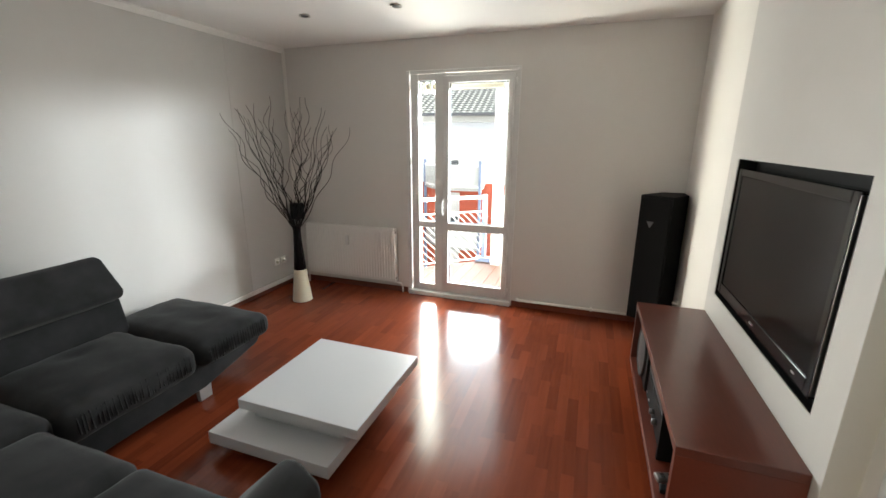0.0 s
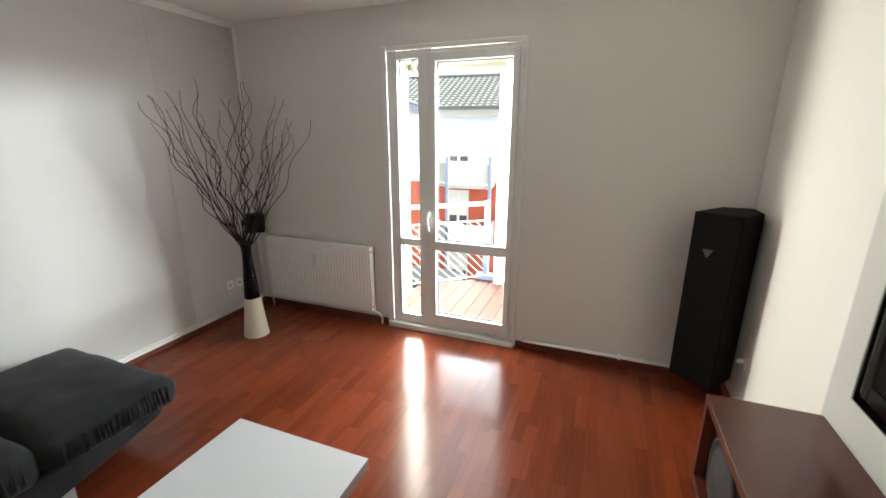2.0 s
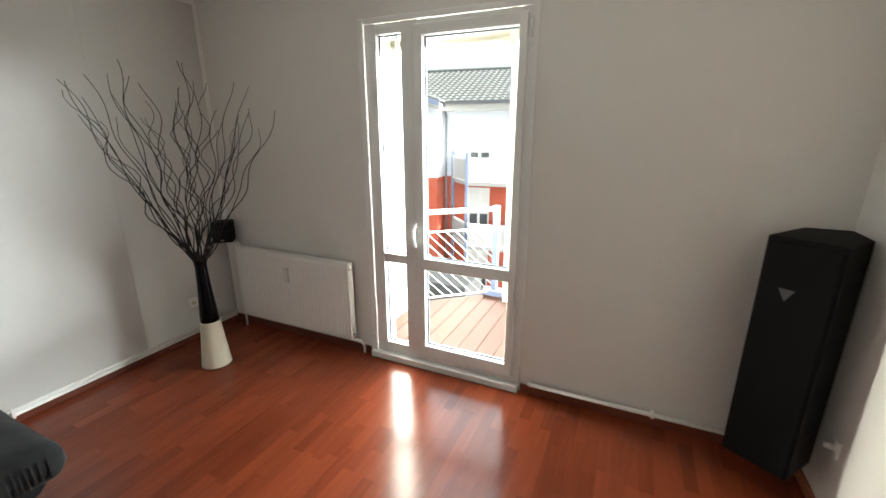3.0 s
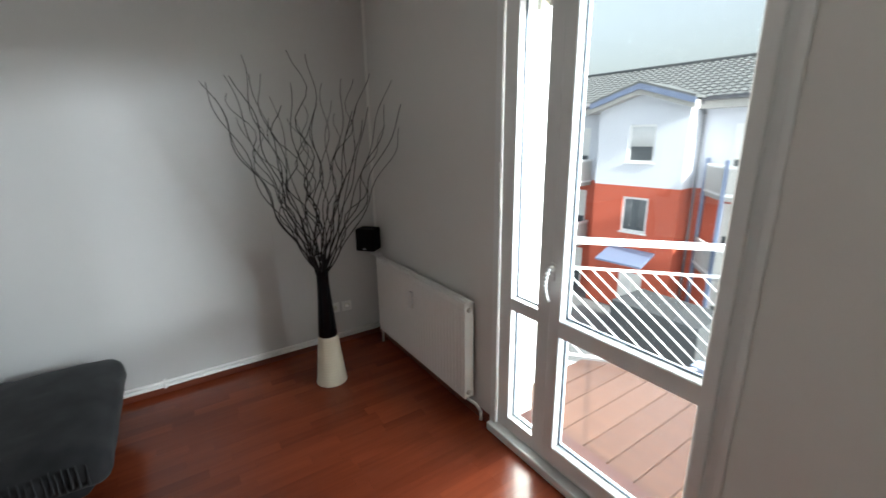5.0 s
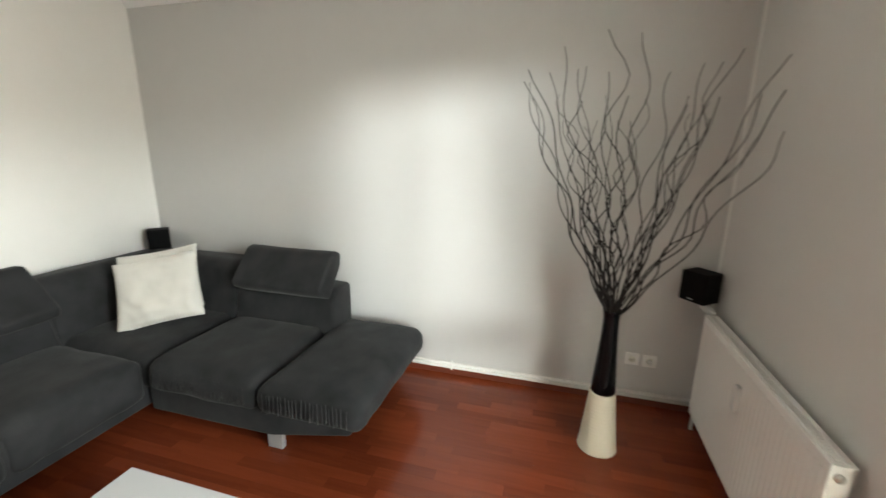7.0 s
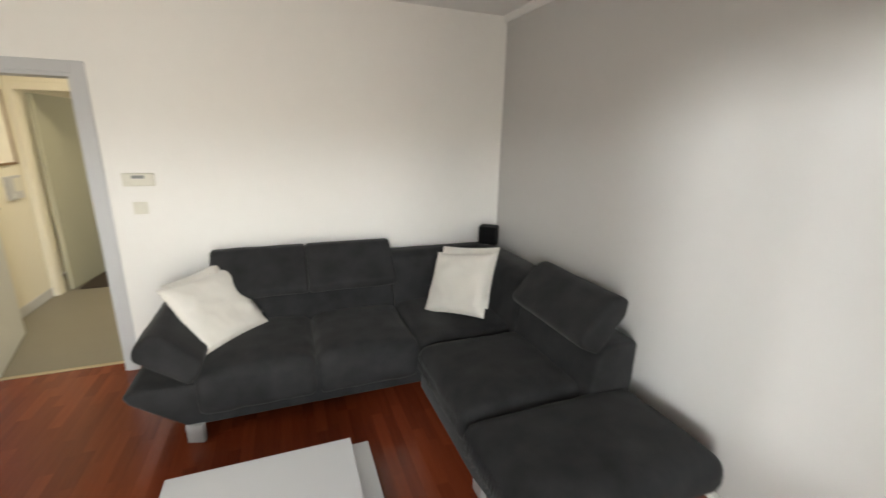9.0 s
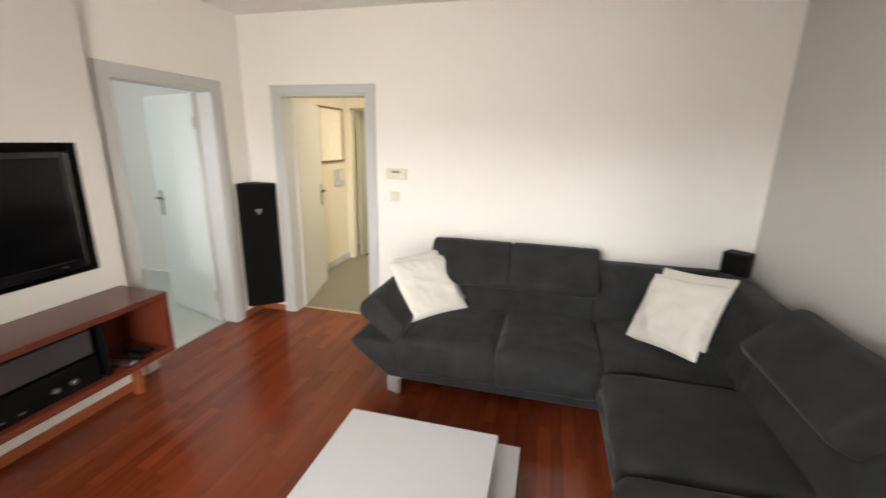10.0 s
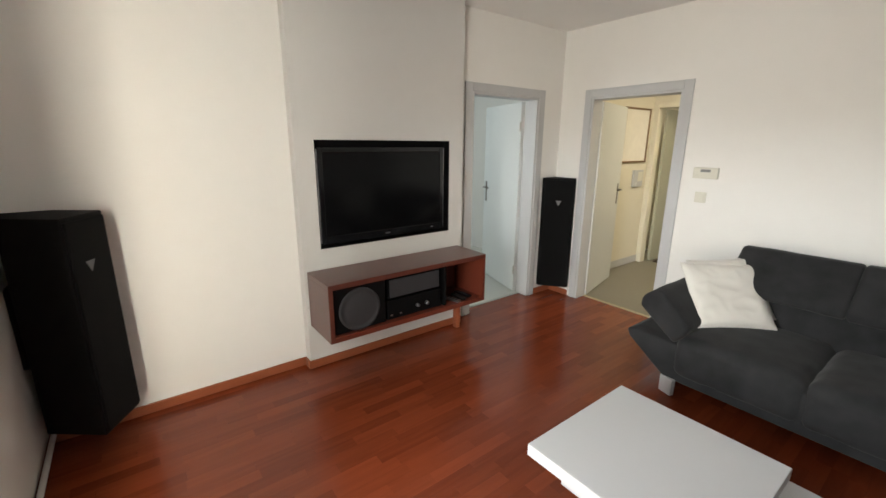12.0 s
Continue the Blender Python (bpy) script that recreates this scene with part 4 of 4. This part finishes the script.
bm = cyl((RX1 - 0.03, -0.07, RZ0), (RX1 - 0.03, -0.07, 0.125), 0.009, n=12)
cyl((RX1 - 0.03, -0.07, 0.125), (RX1 + 0.045, -0.05, 0.110), 0.009, n=12, bm=bm)
cyl((RX1 + 0.045, -0.05, 0.110), (RX1 + 0.055, -0.02, 0.055), 0.009, n=12, bm=bm)
cyl((RX1 + 0.055, -0.02, 0.055), (RX1 + 0.055, -0.02, 0.0), 0.009, n=12, bm=bm)
part("feed_pipe", bm, ENAMEL, rad, smooth=True)
bm = cyl((RX0 - 0.03, -0.06, 0.0), (RX0 - 0.03, -0.06, 0.742), 0.009, n=12)
cyl((RX0 - 0.03, -0.06, 0.742), (RX0 + 0.01, -0.06, 0.742), 0.009, n=12, bm=bm)
part("feed_pipe", bm, ENAMEL, rad, smooth=True)
for x in (RX0 + 0.15, RX1 - 0.15):
    part("wall_bracket", box(x - 0.012, x + 0.012, -0.032, 0.0, RZ0 + 0.05, RZ1 - 0.05), ENAMEL, rad)

# ---- floor vase with willow ----
VX, VY = 0.493, -0.598
vase = thing("floor_vase", "tall floor vase, glossy black above a cream cord-wound foot", "vase", at=(VX, VY, 0))
prof = [(0.092, 0.0)]
for k in range(1, 68):
    z = 0.005 * k
    r = 0.100 - 0.036 * (z / 0.34) ** 0.9
    prof.append((r + (0.0018 if k % 2 else -0.0012) + 0.001 * math.sin(k * 1.7), z))
prof.append((0.060, 0.342))
part("wound_foot", lathe(prof, 40), VASE_CREAM, vase, smooth=True)
part("neck", lathe([(0.056, 0.336), (0.0625, 0.345), (0.058, 0.42), (0.050, 0.52), (0.043, 0.62), (0.039, 0.70), (0.038, 0.75), (0.043, 0.79), (0.046, 0.800), (0.040, 0.803), (0.034, 0.78), (0.030, 0.70), (0.012, 0.69)], 40), VASE_BLACK, vase, "glossy black tapered neck", smooth=True)

twigs = thing("willow_branches", "bundle of dark wavy dried willow twigs fanning out of the vase", "dried branches", at=(VX, VY, 0))
rnd = random.Random(11)
for k in range(37):
    # each twig leaves the neck together and fans out, waving as it rises
    ang = 2 * math.pi * (k * 0.381966) + rnd.uniform(-0.25, 0.25)
    reach = (0.11 + 0.50 * math.sqrt((k + 0.5) / 37)) * rnd.uniform(0.88, 1.10)
    top = rnd.uniform(1.74, 2.06) - 0.10 * (reach / 0.6) ** 2
    dx, dy = math.cos(ang) * reach, math.sin(ang) * reach
    dx, dy = max(-0.46, min(dx, 0.62)), max(-0.50, min(dy, 0.56))
    side = Vector((-dy, dx, 0)).normalized()
    out = Vector((dx, dy, 0))
    ph, ph2, wave = rnd.uniform(0, 6.28), rnd.uniform(0, 6.28), rnd.uniform(0.6, 1.25)
    pts = []
    N = 26
    for i in range(N + 1):
        s = i / N
        z = 0.70 + (top - 0.70) * s
        f = 0.02 + 0.98 * max(0, (s - 0.06) / 0.94) ** 0.85
        amp = 0.032 * wave * min(1, s * 2.4)
        p = out * f + side * (amp * math.sin(s * 21 * wave + ph)) + out.normalized() * (amp * 0.8 * math.sin(s * 17 + ph2)) + Vector((0, 0, z))
        p.x = max(p.x, -VX + 0.012)
        p.y = min(p.y, -VY - 0.012)
        pts.append(p)
    bm = bmesh.new()
    rings = []
    for i, p in enumerate(pts):
        d = (pts[min(i + 1, N)] - pts[max(i - 1, 0)]).normalized()
        a = d.cross(Vector((1, 0.3, 0))).normalized()
        b = d.cross(a)
        r = 0.0044 * (1 - 0.60 * i / N)
        rings.append([bm.verts.new(p + (a * math.cos(q) + b * math.sin(q)) * r) for q in (0, 1.2566, 2.5133, 3.7699, 5.0265)])
    for a, b in zip(rings, rings[1:]):
        for q in range(5):
            bm.faces.new((a[q], a[(q + 1) % 5], b[(q + 1) % 5], b[q]))
    bm.faces.new(rings[-1])
    part("twig", bm, TWIG, twigs, smooth=True)

# ---- balcony ----
DZ0 = -0.03
bal = tagged(new("balcony"), "small balcony with a diagonal front edge and wooden deck", "balcony", kind="structure")
RA, RB = Vector((1.135, 0.924, 0)), Vector((1.924, 1.586, 0))
part("slab", prism([(1.05, 0.30), (3.17, 0.30), (2.26, 1.67), (1.95, 1.67), (1.05, 0.88)], "z", -0.25, DZ0 - 0.03), STUCCO_WHITE, bal)
x = 1.263
while x < 3.1:
    def edge(xx):
        return min(1.65, 0.954 + (xx - 1.135) * 0.839, max(0.31, 0.34 + (3.09 - xx) * 1.376))
    bm = prism([(x, 0.305), (x + 0.1435, 0.305), (x + 0.1435, edge(x + 0.1435)), (x, edge(x))], "z", DZ0 - 0.028, DZ0, 0.002, 1)
    part("deck_board", bm, DECK, bal)
    x += 0.149
structure("partition_wall", box(1.08, 1.28, 0.30, 0.86, -0.25, 3.2), STUCCO_WHITE, "sunlit white side wall of the balcony", "wall")
pil = tagged(link("balcony_pillar", box(2.06, 2.18, 1.43, 1.55, DZ0, 3.2, 0.006), STUCCO_WHITE), "square white balcony pillar", "pillar")
rail = tagged(new("balcony_railing"), "white steel balcony railing with slanting bars", "railing")
ru = (RB - RA).normalized()
rn = Vector((-ru.y, ru.x, 0))
RL = (RB - RA).length


def bar(p, q, w, h, mat, name, parent):
    """A flat bar between two places of the railing's plane."""
    d = (q - p)
    m = Matrix((d.normalized(), rn, d.normalized().cross(rn))).transposed().to_4x4()
    m.translation = (p + q) / 2
    return part(name, moved(box(-d.length / 2, d.length / 2, -w / 2, w / 2, -h / 2, h / 2, 0.002, 1), m), mat, parent)


def on_rail(s, z):
    return RA + ru * s + Vector((0, 0, z))


bar(on_rail(0, 0.893), on_rail(RL, 0.893), 0.040, 0.042, RAIL, "handrail", rail)
bar(on_rail(0, 0.695), on_rail(RL, 0.695), 0.016, 0.016, RAIL, "rail", rail)
bar(on_rail(0, 0.012), on_rail(RL, 0.012), 0.016, 0.016, RAIL, "rail", rail)
s = -0.68
while s < RL:
    a, b = max(s, 0.0), min(s + 0.68, RL)
    if b - a > 0.03:
        bar(on_rail(a, 0.692 - (a - s)), on_rail(b, 0.692 - (b - s)), 0.012, 0.008, RAIL, "bar", rail)
    s += 0.098
part("post", box(RB.x - 0.03, RB.x + 0.03, RB.y - 0.03, RB.y + 0.03, DZ0, 0.925, 0.004), BLUE_METAL, rail, "blue-grey steel post")
part("post", box(RA.x - 0.02, RA.x + 0.02, RA.y - 0.02, RA.y + 0.02, DZ0 - .1, 0.915, 0.004), RAIL, rail)
part("post_base", box(RB.x - 0.11, RB.x + 0.11, RB.y - 0.06, RB.y + 0.06, DZ0, 0.03, 0.006), BLUE_METAL, rail, "blue steel foot plate")
# added mostly out of view, turned so its bars' shadows stripe the deck
side_rail = tagged(new("added_side_railing"), "added white steel railing on the other diagonal, angled to stripe the deck with shadow", "railing")
RA, RB = Vector((2.20, 1.57, 0)), Vector((3.09, 0.345, 0))
ru = (RB - RA).normalized()
rn = Vector((-ru.y, ru.x, 0))
RL = (RB - RA).length
bar(on_rail(0, 0.893), on_rail(RL, 0.893), 0.040, 0.042, RAIL, "handrail", side_rail)
bar(on_rail(0, 0.695), on_rail(RL, 0.695), 0.016, 0.016, RAIL, "rail", side_rail)
bar(on_rail(0, 0.012), on_rail(RL, 0.012), 0.016, 0.016, RAIL, "rail", side_rail)
s = -0.68
while s < RL:
    a, b = max(s, 0.0), min(s + 0.68, RL)
    if b - a > 0.03:
        bar(on_rail(a, 0.014 + (a - s)), on_rail(b, 0.014 + (b - s)), 0.012, 0.008, RAIL, "bar", side_rail)
    s += 0.098
for p in (RA, RB):
    part("post", box(p.x - 0.02, p.x + 0.02, p.y - 0.02, p.y + 0.02, DZ0 - 0.03, 0.915, 0.003), RAIL, side_rail)

# ---- courtyard and the house across it ----
GZ = -5.70
structure("ground", box(-600, 600, -600, 900, GZ - 0.3, GZ), ASPHALT, "grey paved courtyard", "ground")
structure("outer_wall_below", box(-8, 12, 0.0, 0.30, GZ, -0.26), STUCCO_WHITE, "white outer wall below the balcony", "wall")

house = thing("apartment_building", "three-storey house, pale blue-grey above terracotta red, with grey tiled roof", "house", at=(3.0, -1.26, -0.36), rz=6)
DB, DR, EZ = 16.4, 17.4, 3.10
BU0, BU1 = -9.62, -6.15


def wall_with(u0, u1, z0, z1, d, thick, holes, mat):
    """A wall piece along u with rectangular openings."""
    bm = bmesh.new()
    us = sorted({u0, u1, *[h[0] for h in holes], *[h[1] for h in holes]})
    zs = sorted({z0, z1, *[min(z1, max(z0, z)) for h in holes for z in h[2:4]]})
    for a, b in zip(us, us[1:]):
        for c, e in zip(zs, zs[1:]):
            if e - c < 1e-6 or any(h[0] <= (a + b) / 2 <= h[1] and h[2] <= (c + e) / 2 <= h[3] for h in holes):
                continue
            box(a, b, d, d + thick, c, e, bm=bm)
    return part("wall", bm, mat, house)


def house_window(u0, u1, z0, z1, d, french=False):
    w = part("window", box(u0, u1, d + 0.10, d + 0.12, z0, z1), PANE_DARK, house, "dark window with white frame")
    t = 0.09
    bm = box(u0, u0 + t, d + 0.05, d + 0.11, z0, z1)
    box(u1 - t, u1, d + 0.05, d + 0.11, z0, z1, bm=bm)
    box(u0 + t, u1 - t, d + 0.05, d + 0.11, z1 - t, z1, bm=bm)
    box(u0 + t, u1 - t, d + 0.05, d + 0.11, z0, z0 + t, bm=bm)
    if french:
        box((u0 + u1) / 2 - 0.06, (u0 + u1) / 2 + 0.06, d + 0.05, d + 0.108, z0 + t, z1 - t, bm=bm)
    part("frame", bm, RAIL, w)
    if not french:
        for k in range(9):
            c = u0 + t + (u1 - u0 - 2 * t) * (k + 0.5) / 9
            if z0 > 0 or abs(k - 4) > 1:
                low = z0 + (0.62 if z0 > 0 else 0.1 + 0.28 * (1 - abs(k - 4) / 4))
                part("curtain", cyl((c, d + 0.088, low), (c, d + 0.088, z1 - t), 0.052, n=8), CURTAIN if z0 > 0 else DRAPE, w, smooth=True)
        part("sill", box(u0 - 0.06, u1 + 0.06, d - 0.06, d + 0.05, z0 - 0.05, z0, 0.01), RAIL, w)
    else:
        part("curtain", box(u0 + t, u1 - t, d + 0.085, d + 0.095, (z0 + z1) / 2 - 0.1, z1 - t), STUCCO_WHITE, w)


WIN = []
for fl in range(3):
    z = -0.05 - 2.8 * fl
    WIN.append(("bay", -8.33, -7.27, z + 0.92, z + 2.36, False) if fl < 2 else ("bay", -8.2, -7.2, z - 0.1, z + 2.0, True))
    for u in (-5.02, -0.4, 4.2, 8.8):
        WIN.append(("right", u, u + 1.05, z + 0.05, z + 2.32, True))
    for u in (-11.6, -15.1):
        WIN.append(("left", u, u + 1.0, z + 0.05, z + 2.32, True))
for z0, z1, mat in ((-0.05, EZ, STUCCO_GREY), (GZ, -0.05, STUCCO_RED)):
    for where, u0, u1, d in (("bay", BU0, BU1, DB), ("right", BU1 - 0.3, 16, DR), ("left", -18, BU0 + 0.3, DR)):
        wall_with(u0, u1, z0, z1, d, 0.3, [(w[1], w[2], w[3], w[4]) for w in WIN if w[0] == where], mat)
    for u0, u1 in ((BU0, BU0 + 0.3), (BU1 - 0.3, BU1)):
        part("wall", box(u0, u1, DB + 0.3, DR + 0.001, z0, z1), mat, house)
for w in WIN:
    house_window(w[1], w[2], w[3], w[4], DB if w[0] == "bay" else DR, w[5])
# bay gable, gutters, fascia; eaves bands carry the eave shadow in their colour
APZ = 3.78
um = (BU0 + BU1) / 2
part("gable", prism([(BU0, EZ), (BU1, EZ), (BU1, EZ + 0.02), (um, APZ - 0.25), (BU0, EZ + 0.02)], "y", DB, DB + 0.3), STUCCO_GREY, house)
for a, b in (((BU0 - 0.25, EZ + 0.05), (um, APZ)), ((BU1 + 0.25, EZ + 0.05), (um, APZ))):
    part("fascia", prism([a, b, (b[0], b[1] - 0.20), (a[0], a[1] - 0.20)], "y", DB - 0.45, DB - 0.38), BLUE_METAL, house)
    part("soffit", prism([(a[0], a[1] - 0.08), (b[0], b[1] - 0.08), (b[0], b[1] - 0.36), (a[0], a[1] - 0.36)], "y", DB - 0.38, DB), EAVE, house)
    part("bay_roof", prism([(a[0], a[1]), (b[0], b[1]), (b[0], b[1] + 0.08), (a[0], a[1] + 0.08)], "y", DB - 0.45, DR + 2.6), ROOF_TILE, house)
for u0, u1 in ((BU1 + 0.02, 16), (-18, BU0 - 0.02)):
    part("eaves", box(u0, u1, DR - 0.45, DR, EZ - 0.30, EZ + 0.02), EAVE, house)
    part("gutter", cyl((u0, DR - 0.52, EZ + 0.04), (u1, DR - 0.52, EZ + 0.04), 0.075, n=10), ZINC, house, smooth=True)
for u in (BU0 - 0.12, BU1 + 0.14):
    bm = cyl((u, DR - 0.15, GZ), (u, DR - 0.15, EZ - 0.45), 0.045, n=10)
    cyl((u, DR - 0.15, EZ - 0.45), (u, DR - 0.5, EZ - 0.02), 0.05, n=10, bm=bm)
    part("downpipe", bm, ZINC, house, smooth=True)
# tiled roof: rows of overlapping, waved tiles
rows, cols, step = 14, 340, 0.10
verts, faces = [], []
for r in range(rows):
    for e in (0, 1):
        f = (r + e) / rows
        d, z = DR - 0.55 + 5.0 * f, EZ + 0.08 + 1.85 * f + (0.035 if e == 0 else -0.005)
        for c in range(cols + 1):
            verts.append((-18 + c * step, d, z + 0.028 * math.sin(c * step / 0.30 * 2 * math.pi)))
for q in range(2 * rows - 1):
    for c in range(cols):
        a = q * (cols + 1) + c
        faces.append((a, a + 1, a + cols + 2, a + cols + 1))
me = bpy.data.meshes.new("roof")
me.from_pydata(verts, [], faces)
me.materials.append(ROOF_TILE)
roof = new("roof", me)
roof.parent = house
roof["label"] = "grey waved clay tile roof"
part("roof_back", prism([(DR - 0.4, EZ), (DR + 4.45, EZ + 1.85), (DR + 9, EZ)], "x", -18, 16), ROOF_TILE, house)
part("ridge", cyl((-18, DR + 4.45, EZ + 1.95), (16, DR + 4.45, EZ + 1.95), 0.10, n=10), ROOF_TILE, house, smooth=True)
part("back_wall", box(-18, 16, DR + 8.7, DR + 9, GZ, EZ), STUCCO_GREY, house)
part("chimney_cap", box(-2.3, -2.0, DR + 3.6, DR + 3.9, EZ + 1.5, EZ + 2.3), ZINC, house)
part("porch_roof", prism([(DB - 1.1, -3.05), (DB, -2.70), (DB, -2.62), (DB - 1.1, -2.97)], "x", -8.7, -6.8), BLUE_METAL, house)


def house_balcony(u0, u1, z):
    """A balcony with one slanting side: posts, lattice panels and rails."""
    B, F = DR - 0.02, DR - 1.5
    b = part("balcony", prism([(u0 - 1.1, B), (u0, F), (u1, F), (u1, B)], "z", z - 0.22, z - 0.05, 0.01), EAVE, house, "balcony with lattice panels and blue-grey posts")
    for u, d in ((u0, F), (u1, F), (u0 - 1.05, B - 0.08)):
        part("post", box(u - 0.06, u + 0.06, d - 0.06, d + 0.06, z - 2.7, z + 1.14), BLUE_METAL, b)
    for (ua, da), (ub, db) in (((u0, F), (u1, F)), ((u0 - 1.05, B - 0.08), (u0, F)), ((u1, B), (u1, F))):
        p, q = Vector((ua, da, 0)), Vector((ub, db, 0))
        e = (q - p).normalized()
        L = (q - p).length
        m = Matrix((e, Vector((-e.y, e.x, 0)), Vector((0, 0, 1)))).transposed().to_4x4()
        m.translation = p
        part("panel", moved(box(0.07, L - 0.07, -0.015, 0.015, z + 0.02, z + 0.86), m), EAVE, b)
        for z0, z1 in ((z + 0.86, z + 0.95), (z - 0.06, z + 0.02)):
            part("panel_rail", moved(box(0.06, L - 0.06, -0.04, 0.04, z0, z1), m), RAIL, b)
        bm = bmesh.new()
        k = -0.8
        while k < L:
            a, c = max(k, 0.08), min(k + 0.84, L - 0.08)
            if c - a > 0.05:
                for y in (-0.03, 0.03):
                    cyl((a, y, z + 0.02 + (a - k)), (c, y, z + 0.02 + (c - k)), 0.013, n=4, bm=bm)
            k += 0.13
        tagged(part("slats", moved(bm, m), RAIL, b), kind="stuff")


for z in (-0.05, -2.85):
    house_balcony(-4.65, -2.75, z)
    house_balcony(-12.6, -10.4, z)
    house_balcony(0.0, 1.9, z)
# low block added in place of the courtyard's dark paved area
shed = tagged(link("courtyard_block", box(-5.2, -2.2, 11.3, 13.2, GZ, GZ + 1.6, 0.03), material("dark_block_grey", (0.07, 0.075, 0.08), 0.8, grain=0.2, scale=6)), "low dark grey block in place of the courtyard's dark paved area", "shed")

# ---- parquet strips ----
floor = tagged(new("floor"), "glossy reddish merbau strip parquet", "floor", kind="structure")
rnd = random.Random(5)
SW = 4.05 / 62
LENS = (0.26, 0.34, 0.42, 0.50)
strip_mesh = {}
for L in LENS:
    bm = box(0.0001, SW - 0.0001, 0.00015, L - 0.00015, -0.010, 0.0)
    me = bpy.data.meshes.new("strip")
    bm.to_mesh(me)
    bm.free()
    me.materials.append(PARQUET)
    strip_mesh[L] = me
rv, rf = [], []
count = 0
for i in range(62):
    y = D - rnd.uniform(0.0, 0.45)
    while y < 0:
        L = rnd.choice(LENS)
        x0, x1 = i * SW, (i + 1) * SW
        y0, y1 = max(D, y), min(0.0, y + L)
        if 1.7 < x0 < 3.5 and -2.6 < y and y + L < -0.02 and count < 300:
            ob = bpy.data.objects.new("strip", strip_mesh[L])
            scene.collection.objects.link(ob)
            ob.location = (x0, y, 0)
            ob.parent = floor
            count += 1
        elif y1 - y0 > 0.004:
            b = len(rv)
            for zz in (-0.010, 0.0):
                rv += [(x0 + 0.0001, y0 + 0.00015, zz), (x1 - 0.0001, y0 + 0.00015, zz), (x1 - 0.0001, y1 - 0.00015, zz), (x0 + 0.0001, y1 - 0.00015, zz)]
            rf += [(b + 4, b + 5, b + 6, b + 7), (b, b + 1, b + 5, b + 4), (b + 1, b + 2, b + 6, b + 5), (b + 2, b + 3, b + 7, b + 6), (b + 3, b, b + 4, b + 7)]
        y += L
me = bpy.data.meshes.new("strips")
me.from_pydata(rv, [], rf)
me.materials.append(PARQUET)
ob = new("strips", me)
ob.parent = floor
tagged(ob, "reddish parquet strips along the room's edges", kind="stuff")
